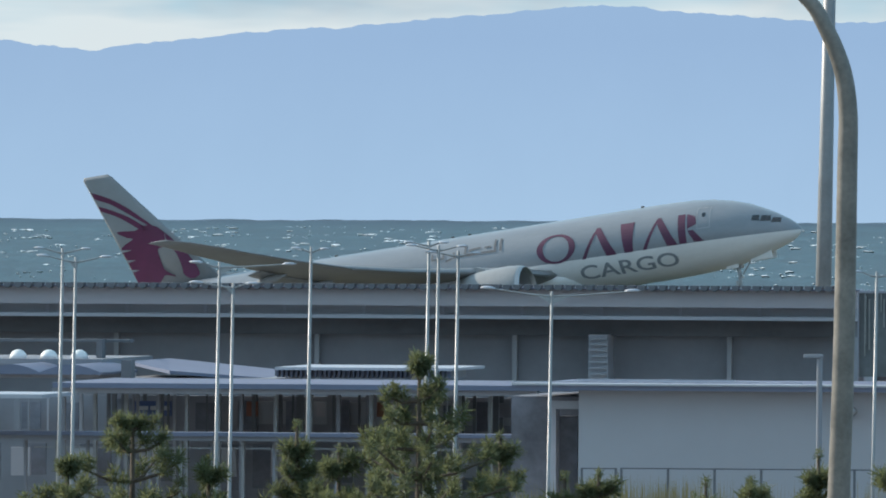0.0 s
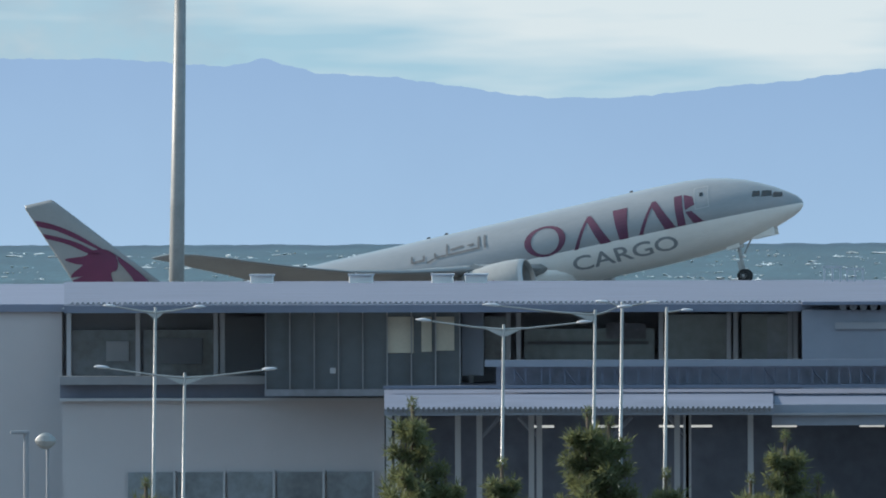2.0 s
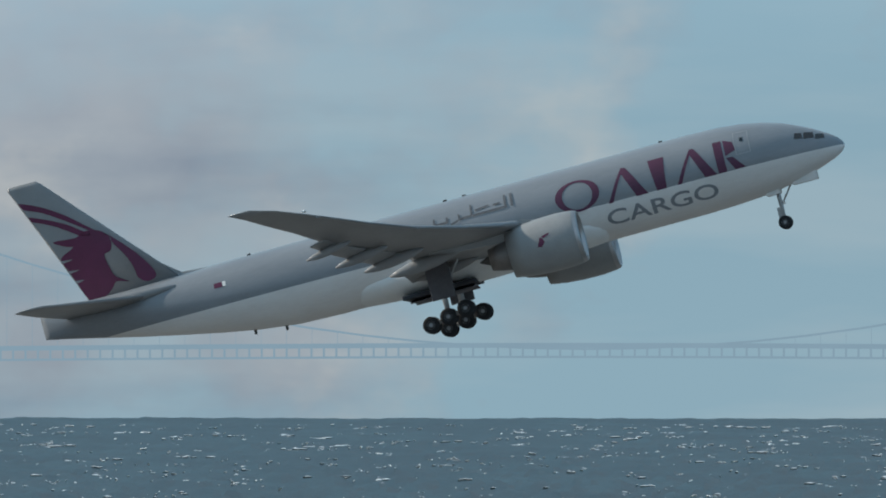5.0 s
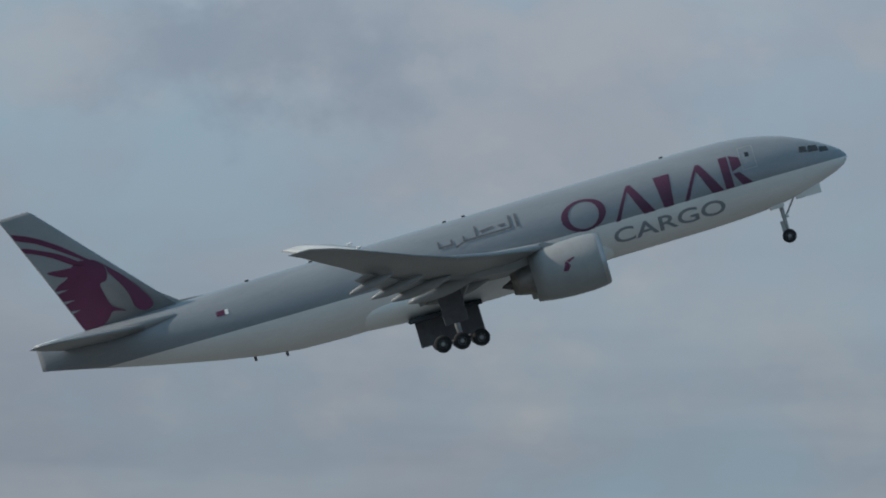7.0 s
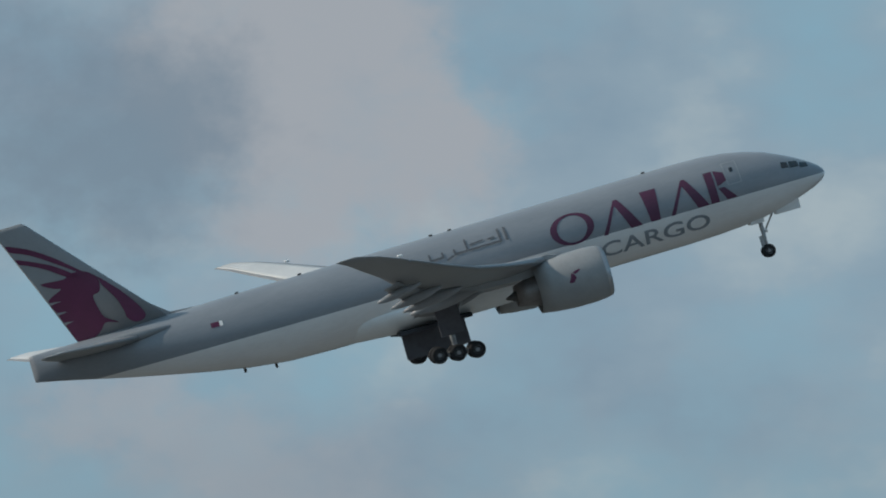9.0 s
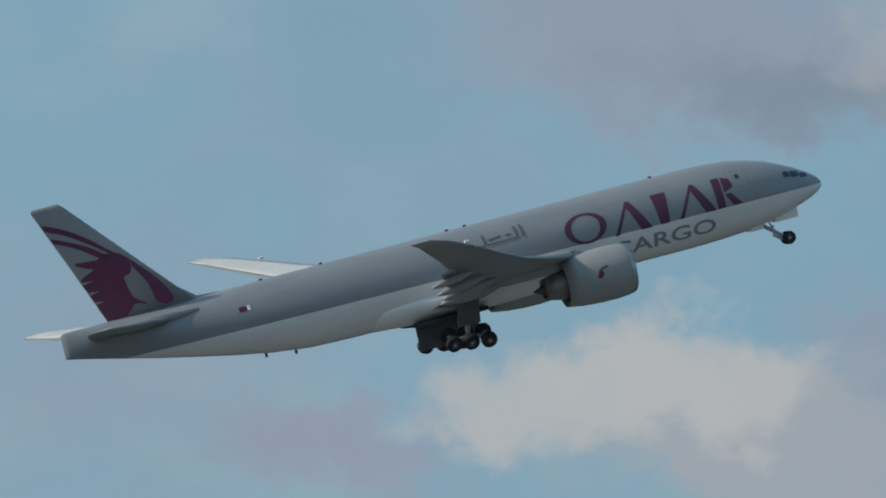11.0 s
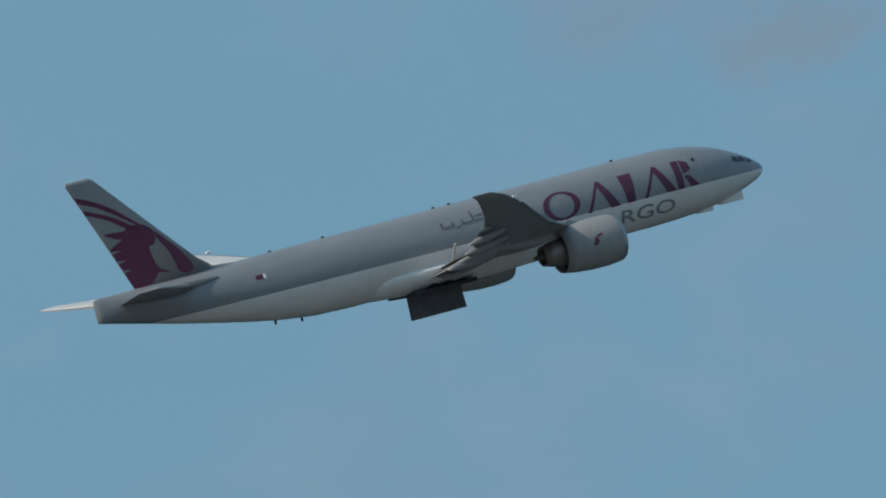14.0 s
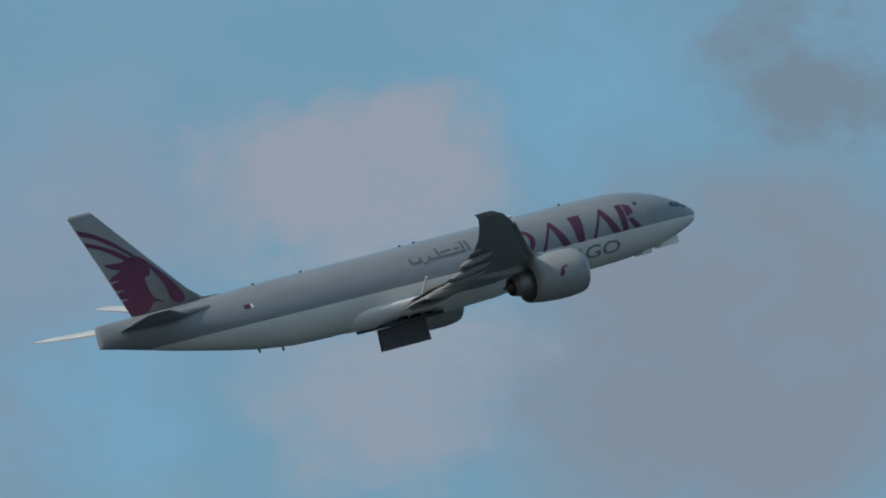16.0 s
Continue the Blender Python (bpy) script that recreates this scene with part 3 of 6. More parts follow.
cockpit_glass = mat("cockpit_glass", (0.012, 0.014, 0.018), 0.08, vary=0.1, scale=1.0, spec=0.8)

# stations from the nose: distance back, centre height, half height, half width
STATIONS = [(0, -0.90, 0.04, 0.04), (0.12, -0.89, 0.30, 0.32), (0.4, -0.86, 0.60, 0.64), (1, -0.79, 0.98, 1.06), (2, -0.65, 1.46, 1.58), (3, -0.54, 1.86, 2.0),
            (4.2, -0.42, 2.28, 2.40), (5.6, -0.34, 2.63, 2.70), (7.2, -0.26, 2.88, 2.92), (9, -0.22, 3.03, 3.04), (11.5, -0.22, 3.1, 3.1), (18, -0.22, 3.1, 3.1),
            (25, -0.22, 3.1, 3.1), (33, -0.22, 3.1, 3.1), (40, -0.22, 3.1, 3.1), (43.5, -0.16, 3.04, 3.03), (46.5, 0.02, 2.85, 2.84), (49.5, 0.28, 2.56, 2.54), (52.5, 0.58, 2.22, 2.18),
            (55.5, 0.88, 1.86, 1.74), (58.5, 1.25, 1.50, 1.22), (60.8, 1.52, 1.22, 0.72), (62.2, 1.67, 1.06, 0.30), (62.65, 1.70, 1.0, 0.10)]


def station(s):
    cols = list(zip(*STATIONS))
    return [float(np.interp(s, cols[0], c)) for c in cols[1:]]


def on_skin(x, z, lift=0.02):
    """The point of the right-hand skin at x (negative aft of the nose) and height z."""
    zc, rz, ry = station(-x)
    k = max(-0.98, min(0.98, (z - zc) / rz))
    c = math.sqrt(1 - k * k)
    n = Vector((0, -c / ry, k / rz)).normalized()
    return Vector((x, -ry * c, zc + rz * k)) + n * lift


def outline_mesh(polys, step=0.3):
    """A flat mesh from outlines (u, v), cut in strips so that it can follow a curved skin."""
    bm = bmesh.new()
    for poly in polys:
        bm.faces.new([bm.verts.new((p[0], p[1], 0)) for p in poly])
    bmesh.ops.remove_doubles(bm, verts=bm.verts, dist=1e-4)
    bmesh.ops.triangulate(bm, faces=bm.faces)
    return slice_flat(bm, step)


def slice_flat(bm, step):
    vs = [v.co.y for v in bm.verts]
    v = min(vs) + step
    while v < max(vs):
        bmesh.ops.bisect_plane(bm, geom=bm.verts[:] + bm.edges[:] + bm.faces[:], plane_co=(0, v, 0), plane_no=(0, 1, 0))
        v += step
    us = [q.co.x for q in bm.verts]
    u = min(us) + step * 3
    while u < max(us):
        bmesh.ops.bisect_plane(bm, geom=bm.verts[:] + bm.edges[:] + bm.faces[:], plane_co=(u, 0, 0), plane_no=(1, 0, 0))
        u += step * 3
    return bm


def wrap(bm, x0, z0, lift=0.025):
    """Lays a flat mesh on the right-hand skin: u runs forward from x0, v up the girth from z0."""
    for v in bm.verts:
        x = x0 + v.co.x
        zc, rz, ry = station(-x)
        base = math.asin(max(-1, min(1, (z0 - zc) / rz)))
        a = base + v.co.y / rz
        v.co = Vector((x, -ry * math.cos(a), zc + rz * math.sin(a))) + Vector((0, -math.cos(a), math.sin(a))) * lift
    return bm


def text_flat(words, size, step=0.25):
    cu = bpy.data.curves.new("lettering", "FONT")
    cu.body, cu.size, cu.resolution_u = words, size, 4
    cu.offset = 0.012 * size
    ob = bpy.data.objects.new("lettering", cu)
    me = ob.to_mesh()
    bm = bmesh.new()
    bm.from_mesh(me)
    ob.to_mesh_clear()
    bpy.data.objects.remove(ob)
    return slice_flat(bm, step) if step else bm


def stretch_to(bm, width, height, lean=0.0):
    us, vs = [v.co.x for v in bm.verts], [v.co.y for v in bm.verts]
    u0, v0 = min(us), min(vs)
    ku, kv = width / (max(us) - u0), height / (max(vs) - v0)
    for v in bm.verts:
        v.co.y = (v.co.y - v0) * kv
        v.co.x = (v.co.x - u0) * ku + lean * v.co.y
    return bm


def ring_poly(cx, cy, rx, ry, hole, n=28):
    """Quads of a ring with a thick stroke at its sides."""
    out = []
    for i in range(n):
        a, b = 2 * math.pi * i / n, 2 * math.pi * (i + 1) / n
        out.append([(cx + rx * math.cos(a), cy + ry * math.sin(a)), (cx + rx * math.cos(b), cy + ry * math.sin(b)),
                    (cx + rx * hole * math.cos(b), cy + ry * 0.86 * math.sin(b)), (cx + rx * hole * math.cos(a), cy + ry * 0.86 * math.sin(a))])
    return out


def foil(chord, thick, n=9):
    """Points of an aerofoil section: back along the chord, and up."""
    up, lo = [], []
    for i in range(n + 1):
        s = (1 - math.cos(math.pi * i / n)) / 2
        h = 5 * thick * (0.2969 * math.sqrt(s) - 0.126 * s - 0.3516 * s * s + 0.2843 * s ** 3 - 0.1036 * s ** 4)
        up.append((s * chord, h * chord * 1.05))
        lo.append((s * chord, -h * chord * 0.85))
    return up + lo[-2:0:-1]


def wing_mesh(rows, side, upright=False):
    """rows: span place, leading edge back from the nose, chord, height, thickness, twist."""
    rings = []
    for y, le, chord, z, thick, twist in rows:
        ring = []
        for s, h in foil(chord, thick):
            if upright:
                ring.append((-(le + s), h, z))
            else:
                ring.append((-(le + s), side * y, z + h - (s - chord * 0.3) * math.tan(radians(twist))))
        rings.append(ring)
    return loft(bmesh.new(), rings)


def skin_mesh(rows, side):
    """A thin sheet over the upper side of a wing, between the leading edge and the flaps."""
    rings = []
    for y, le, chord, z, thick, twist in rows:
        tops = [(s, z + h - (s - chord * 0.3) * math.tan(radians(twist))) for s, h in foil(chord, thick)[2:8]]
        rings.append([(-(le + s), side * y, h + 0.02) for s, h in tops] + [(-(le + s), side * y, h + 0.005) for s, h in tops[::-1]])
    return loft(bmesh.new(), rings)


WING = [(2.6, 20.6, 12.2, -1.75, 0.13, 2.0), (6.5, 22.0, 11.0, -1.30, 0.12, 1.5), (10.5, 23.6, 9.6, -1.0, 0.11, 1.0), (16.0, 27.3, 7.6, -0.42, 0.095, 0.5),
        (22.0, 31.4, 5.6, 0.55, 0.08, 0.0), (27.0, 34.8, 4.1, 1.85, 0.07, -0.5), (30.4, 37.2, 3.4, 2.85, 0.065, -0.5), (32.6, 39.2, 2.6, 3.6, 0.06, -0.5), (33.7, 40.9, 1.85, 4.05, 0.05, -0.5)]

TAILPLANE = [(0.6, 53.2, 7.4, 1.75, 0.10, 0), (6.0, 57.4, 4.7, 2.2, 0.095, 0), (10.4, 60.8, 2.3, 2.6, 0.09, 0), (10.75, 61.5, 1.4, 2.64, 0.07, 0)]


def wing_at(y):
    cols = list(zip(*WING))
    return [float(np.interp(y, cols[0], c)) for c in cols[1:]]


def canoe(length, r, drop=0.0):
    """A pointed fairing along x, from 0 back to -length."""
    rings = []
    for i in range(9):
        s = i / 8
        k = max(0.03, math.sin(math.pi * min(1, s * 0.95 + 0.03)) ** 0.7)
        rings.append([(-s * length, r * k * math.cos(a), r * 1.25 * k * math.sin(a) - drop * s) for a in [2 * math.pi * j / 10 for j in range(10)]])
    return loft(bmesh.new(), rings)


def revolve(profile, sides=32):
    """A body of revolution round x: profile of (x, radius)."""
    return loft(bmesh.new(), [[(x, r * math.cos(2 * math.pi * k / sides), r * math.sin(2 * math.pi * k / sides)) for k in range(sides)] for x, r in profile], caps=False)


def build_engine(plane, side):
    e = part("engine", revolve([(-0.15, 1.72), (0.0, 1.83), (-0.12, 1.95), (-0.5, 2.04), (-1.5, 2.12), (-3.0, 2.10), (-4.4, 1.98), (-5.6, 1.78), (-5.55, 1.70), (-4.8, 1.66), (-2.0, 1.68), (-0.6, 1.66), (-0.15, 1.72)]),
             cowl_grey, plane, "grey engine nacelle with bare metal lip", Matrix.Translation((-19.9, side * 11.0, -2.95)), True)
    part("inlet_lip", revolve([(-0.3, 1.66), (-0.02, 1.76), (0.03, 1.84), (-0.06, 1.93), (-0.32, 2.012)]), bare_metal, e, "bare metal lip", smooth=True)
    fan = bmesh.new()
    for k in range(22):
        a = 2 * math.pi * k / 22
        vs = [(-1.2, 0.4 * math.cos(a), 0.4 * math.sin(a)), (-1.5, 0.42 * math.cos(a + .28), 0.42 * math.sin(a + .28)),
              (-1.7, 1.66 * math.cos(a + .42), 1.66 * math.sin(a + .42)), (-1.2, 1.66 * math.cos(a + .22), 1.66 * math.sin(a + .22))]
        fan.faces.new([fan.verts.new(v) for v in vs])
    part("fan", fan, dark_metal, e)
    part("spinner", revolve([(-0.7, 0.01), (-0.9, 0.25), (-1.3, 0.46), (-1.5, 0.46)], 16), dark_metal, e, smooth=True)
    part("core_cowl", revolve([(-3.5, 1.3), (-5.0, 1.28), (-6.4, 1.02), (-7.2, 0.82), (-7.1, 0.7), (-6.0, 0.7)], 24), core_metal, e, smooth=True)
    part("exhaust_cone", revolve([(-6.0, 0.55), (-7.2, 0.42), (-8.0, 0.05)], 16), dark_metal, e, smooth=True)
    # blank inside so that nobody looks through
    part("bulkhead", revolve([(-2.2, 0.01), (-2.2, 1.67)], 24), dark_bay, e)
    # emblem on the cowl
    bm = outline_mesh([[(0, 0), (0.5, -0.1), (0.9, 0.35), (0.75, 0.75), (0.45, 0.95), (0.3, 0.5)], [(0.85, 0.75), (1.5, 1.05), (1.45, 1.2), (0.6, 1.0)]], 0.25)
    for v in bm.verts:
        x, a = v.co.x * 0.72 - 3.3, side * (v.co.y * 0.72 - 0.1) / 2.1
        r = float(np.interp(-x, (0.5, 1.5, 3.0, 4.4), (2.04, 2.12, 2.10, 1.98))) + 0.015
        v.co = (x, side * r * math.cos(a * side), r * math.sin(a * side))
    part("emblem", bm, burgundy, e, "burgundy emblem")
    # pylon
    rings = []
    for s, top, bot, w in ((22.6, -1.15, -1.5, 0.05), (24.0, -0.55, -1.7, 0.26), (26.0, -0.75, -1.9, 0.30), (29.5, -1.1, -1.7, 0.22), (31.5, -1.15, -1.3, 0.05)):
        rings.append([(-s, side * 11.0 - w, bot), (-s, side * 11.0 + w, bot), (-s, side * 11.0 + w, top), (-s, side * 11.0 - w, top)])
    part("pylon", loft(bmesh.new(), rings), cowl_grey, plane)


def build_wing(plane, side):
    w = part("wing", wing_mesh(WING, side), wing_grey, plane, "swept grey wing with raked tip", smooth=True)
    part("upper_skin", skin_mesh(WING[1:], side), sunlit_white, w, "pale upper wing skin with sunlight in its colour", smooth=True)
    # flaps, a little lowered
    for y0, y1, chord0, chord1, drop in ((3.4, 9.6, 2.9, 2.6, 12), (13.6, 24.5, 2.2, 1.3, 10)):
        rings = []
        for i in range(4):
            y = y0 + (y1 - y0) * i / 3
            le, ch, z, th, tw = wing_at(y)
            c = chord0 + (chord1 - chord0) * i / 3
            x0 = le + ch - c * 0.55
            z0 = z - (ch * 0.62) * math.tan(radians(tw)) - 0.16
            ring = []
            for s, h in foil(c, 0.13, 6):
                ring.append((-(x0 + s * math.cos(radians(drop))), side * y, z0 + h - s * math.sin(radians(drop))))
            rings.append(ring)
        part("flap", loft(bmesh.new(), rings), wing_grey, w)
    # flap track fairings
    for y, ln, r in ((4.4, 5.2, 0.42), (9.4, 5.6, 0.46), (14.6, 4.8, 0.36), (19.0, 4.2, 0.32), (23.3, 3.6, 0.28)):
        le, ch, z, th, tw = wing_at(y)
        part("flap_fairing", canoe(ln, r, 0.55), wing_grey, w, at=Matrix.Translation((-(le + ch * 0.62), side * y, z - (ch * 0.30) * math.tan(radians(tw)) - 0.38)), smooth=True)
    # navigation lamp near the tip
    part("navigation_light", boxes((-37.7, -37.3, side * 30.6 - 0.12, side * 30.6 + 0.12, 3.05, 3.24), bevel=0.05), white_paint, w)
    # leading-edge slats, slightly out
    for y0, y1 in ((4.0, 9.0), (13.2, 21.0), (21.2, 29.8)):
        rings = []
        for y in (y0, (y0 + y1) / 2, y1):
            le, ch, z, th, tw = wing_at(y)
            c = ch * 0.13
            zz = z + ch * 0.3 * math.tan(radians(tw)) - 0.12
            rings.append([(-(le - 0.28 + s), side * y, zz + h * 1.2) for s, h in foil(c, 0.24, 5)])
        part("slat", loft(bmesh.new(), rings), fin_grey, w)


def wheel(r=0.66, w=0.48):
    prof = [(-w / 2, r * 0.45), (-w / 2, r * 0.80), (-w * 0.38, r * 0.96), (0, r), (w * 0.38, r * 0.96), (w / 2, r * 0.80), (w / 2, r * 0.45)]
    n = 20
    return loft(bmesh.new(), [[(q * math.cos(2 * math.pi * k / n), y, q * math.sin(2 * math.pi * k / n)) for k in range(n)] for y, q in prof])


def hub(r=0.66, w=0.48):
    n = 14
    prof = [(-w / 2 - 0.02, r * 0.12), (-w / 2 + 0.02, r * 0.40), (-w / 2 - 0.015, r * 0.47), (w / 2 + 0.015, r * 0.47), (w / 2 - 0.02, r * 0.40), (w / 2 + 0.02, r * 0.12)]
    return loft(bmesh.new(), [[(q * math.cos(2 * math.pi * k / n), y, q * math.sin(2 * math.pi * k / n)) for k in range(n)] for y, q in prof])


def build_main_gear(plane, side):
    """The leg turns inwards on the wing; origin at the pivot."""
    gear = part("main_gear", tube(bmesh.new(), [(0, 0, 0.3), (0, 0, -2.2), (0, 0, -4.0)], [0.26, 0.24, 0.17], 12), strut_mat, plane, "main landing gear leg with six-wheel truck", Matrix.Translation((-31.8, side * 5.5, -1.95)), True)
    part("side_brace", tube(bmesh.new(), [(0, -side * 1.7, 0.1), (0, -side * 0.1, -2.1)], 0.11, 8), strut_mat, gear)
    part("drag_brace", tube(bmesh.new(), [(1.7, 0, 0.1), (0.1, 0, -2.0)], 0.11, 8), strut_mat, gear)
    tilt = pose(0, 0, -4.0, 0, -13, 0)
    truck = []
    truck.append((part("truck_beam", boxes((-1.6, 1.6, -0.17, 0.17, -0.16, 0.16), bevel=0.05), strut_mat, gear, at=tilt), Matrix.Identity(4)))
    part("leg_door", boxes((-0.9, 0.95, side * 0.42, side * 0.50, -2.6, 0.1), bevel=0.03), mat("door_inner", (0.11, 0.105, 0.115), 0.6, vary=0.2), gear)
    wm, hm = None, None
    for x in (-1.46, 0, 1.46):
        truck.append((part("axle", tube(bmesh.new(), [(x, -0.8, 0), (x, 0.8, 0)], 0.09, 8), strut_mat, gear, at=tilt), Matrix.Identity(4)))
        for y in (-0.7, 0.7):
            at = tilt @ Matrix.Translation((x, y, 0))
            a = part("tyre", wm or wheel(), rubber, gear, at=at, smooth=True)
            b = part("wheel_hub", hm or hub(), fin_grey, gear, at=at)
            wm, hm = a.data, b.data
            truck += [(a, Matrix.Translation((x, y, 0))), (b, Matrix.Translation((x, y, 0)))]
    return gear, truck


def build_nose_gear(plane):
    gear = part("nose_gear", tube(bmesh.new(), [(0, 0, 0.3), (0, 0, -1.4), (0, 0, -2.6)], [0.17, 0.16, 0.11], 12), strut_mat, plane, "nose landing gear leg with twin wheels", Matrix.Translation((-5.85, 0, -2.75)), True)
    part("drag_brace", tube(bmesh.new(), [(1.2, 0, 0.1), (0.1, 0, -1.3)], 0.07, 8), strut_mat, gear)
    part("taxi_light", tube(bmesh.new(), [(0.2, 0, -1.2), (0.36, 0, -1.2)], 0.16, 10), white_paint, gear)
    part("axle", tube(bmesh.new(), [(0, -0.45, -2.72), (0, 0.45, -2.72)], 0.08, 8), strut_mat, gear)
    for y in (-0.36, 0.36):
        part("tyre", wheel(0.53, 0.36), rubber, gear, at=Matrix.Translation((0, y, -2.72)), smooth=True)
        part("wheel_hub", hub(0.53, 0.36), fin_grey, gear, at=Matrix.Translation((0, y, -2.72)))
    part("torque_link", boxes((-0.4, -0.1, -0.05, 0.05, -2.4, -1.5), bevel=0.02), strut_mat, gear)
    return gear


def fin_point(u, v, side):
    """A point on the fin's side: u from trailing to leading edge (0 to 1), v up its height (0 to 1)."""
    te, le = 58.7 + (62.6 - 58.7) * v, 51.4 + (60.25 - 51.4) * v
    x = te + (le - te) * u
    ch = te - le
    th = 0.10 - 0.01 * v
    s = (x - le) / ch
    h = 5 * th * (0.2969 * math.sqrt(max(s, 0)) - 0.126 * s - 0.3516 * s * s + 0.2843 * s ** 3 - 0.1036 * s ** 4) * ch
    return Vector((-x, side * (h * 1.06 + 0.015), 2.7 + 9.88 * v))


def fin_patch(polys, plane, label):
    """Painted shapes on the fin's near side."""
    bm = bmesh.new()
    for poly in polys:
        bm.faces.new([bm.verts.new((u, v, 0)) for u, v in poly])
    bmesh.ops.triangulate(bm, faces=bm.faces)
    slice_flat(bm, 0.07)
    for q in bm.verts:
        q.co = fin_point(min(max(q.co.x, 0.004), 0.985), q.co.y, -1)
    return bm


def curve_pts(points, n=6):
    """A smooth closed outline through a few points."""
    out, k = [], len(points)
    for i in range(k):
        p0, p1, p2, p3 = (Vector(points[(i + j - 1) % k]) for j in range(4))
        for j in range(n):
            t = j / n
            q = 0.5 * (2 * p1 + (p2 - p0) * t + (2 * p0 - 5 * p1 + 4 * p2 - p3) * t * t + (3 * p1 - p0 - 3 * p2 + p3) * t ** 3)
            out.append((q.x, q.y))
    return out


def build_plane():
    plane = empty("cargo_aircraft", Matrix.Identity(4), "twin-engined grey and white freighter with burgundy tail, climbing", "aircraft")
    rings = []
    for s, zc, rz, ry in STATIONS:
        rings.append([(-s, ry * math.cos(2 * math.pi * k / 48), zc + rz * math.sin(2 * math.pi * k / 48)) for k in range(48)])
    body = part("fuselage", loft(bmesh.new(), rings), paint, plane, "grey upper and off-white lower fuselage", smooth=True)
    # belly fairing
    rings = []
    for s, w, zb in ((17.0, 0.3, -2.9), (19.0, 2.3, -3.3), (22.5, 3.25, -3.6), (28.0, 3.4, -3.72), (34.0, 3.35, -3.65), (38.0, 2.5, -3.35), (41.5, 0.3, -2.95)):
        rings.append([(-s, w * math.cos(a), -1.9 + (zb + 1.9) * max(0, -math.sin(a)) + 0.5 * max(0, math.sin(a))) for a in [2 * math.pi * k / 24 for k in range(24)]])
    part("belly_fairing", loft(bmesh.new(), rings), white_paint, plane, smooth=True)
    part("fin", wing_mesh([(0, 51.4, 7.3, 2.7, 0.10, 0), (0, 55.8, 4.85, 7.6, 0.095, 0), (0, 60.0, 2.6, 12.3, 0.09, 0), (0, 60.35, 2.2, 12.58, 0.07, 0)], 1, True), fin_grey, plane, "light grey tail fin with burgundy emblem", smooth=True)
    part("dorsal_fillet", loft(bmesh.new(), [[(-49.0, -0.06, 2.6), (-49.0, 0.06, 2.6), (-49.0, 0.0, 2.82)], [(-51.3, -0.18, 2.5), (-51.3, 0.18, 2.5), (-51.3, 0, 3.0)], [(-53.8, -0.3, 2.4), (-53.8, 0.3, 2.4), (-53.8, 0, 5.0)]]), fin_grey, plane)
    for side in (-1, 1):
        part("tail_fairing", canoe(7.6, 0.34), fin_grey, plane, "smooth fairing at the stabiliser root", Matrix.Translation((-51.8, side * 1.72, 2.0)), True)
        tail = part("stabiliser", wing_mesh(TAILPLANE, side), wing_grey, plane, smooth=True)
        part("upper_skin", skin_mesh(TAILPLANE, side), sunlit_white, tail, "pale upper skin with sunlight in its colour", smooth=True)
        build_wing(plane, side)
        build_engine(plane, side)
    # cockpit windows and door outlines
    for k, (x, z, w, h) in enumerate(((-1.25, 0.16, 0.70, 0.50), (-1.98, 0.38, 0.80, 0.58), (-2.82, 0.52, 0.62, 0.52))):
        bm = outline_mesh([[(0, 0), (w, -0.10), (w * 0.92, h * 0.85), (0.08, h)]], 0.2)
        part("cockpit_window", wrap(bm, x - w, z - 0.2, 0.02), cockpit_glass, body, "dark cockpit window")
        bm = outline_mesh([[(0, 0), (w, -0.10), (w * 0.92, h * 0.85), (0.08, h)]], 0.2)
        wrap(bm, x - w, z - 0.2, 0.02)
        for v in bm.verts:
            v.co.y = -v.co.y
        part("cockpit_window", bm, cockpit_glass, body, "dark cockpit window")
    line = mat("panel_line", (0.33, 0.34, 0.35), 0.5, vary=0.05)
    dw, dh, t = 1.15, 2.0, 0.07
    bm = outline_mesh([[(0, 0), (dw, 0), (dw, t), (0, t)], [(0, dh - t), (dw, dh - t), (dw, dh), (0, dh)], [(0, t), (t, t), (t, dh - t), (0, dh - t)], [(dw - t, t), (dw, t), (dw, dh - t), (dw - t, dh - t)]], 0.3)
    part("door_outline", wrap(bm, -7.9, 0.25, 0.02), line, body)
    part("door_window", wrap(outline_mesh([[(0, 0), (0.28, 0), (0.28, 0.38), (0, 0.38)]], 0.2), -7.45, 1.2, 0.02), cockpit_glass, body)
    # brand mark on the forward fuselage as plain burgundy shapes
    H = 2.5
    plum = mat("plum_paint", (0.095, 0.027, 0.062), 0.45, vary=0.12, scale=0.8)
    script_grey = mat("script_grey", (0.11, 0.115, 0.125), 0.5, vary=0.1)

    def frame_tri(a):
        return [[(a, 0), (a + 0.34, 0), (a + 1.40, H * 0.80), (a + 1.45, H)], [(a + 3.1, 0), (a + 1.75, H), (a + 1.45, H), (a + 1.40, H * 0.80), (a + 2.2, 0)]]
    marks = [ring_poly(1.75, H / 2, 1.72, H / 2, 0.68), frame_tri(3.95), [[(7.75, 0), (8.5, 0), (8.75, H), (7.5, H)]], frame_tri(9.35),
             [[(12.6, 0), (13.25, 0), (13.25, H), (12.6, H)], [(13.4, H), (14.1, H * 0.86), (14.2, H * 0.58), (13.4, H * 0.46)], [(13.4, H * 0.40), (13.9, H * 0.40), (14.7, 0), (13.9, 0)]]]
    for k, polys in enumerate(marks):
        part("brand_shape", wrap(outline_mesh(polys, 0.28), -22.1, -0.75, 0.03), plum, body, "burgundy brand shape")
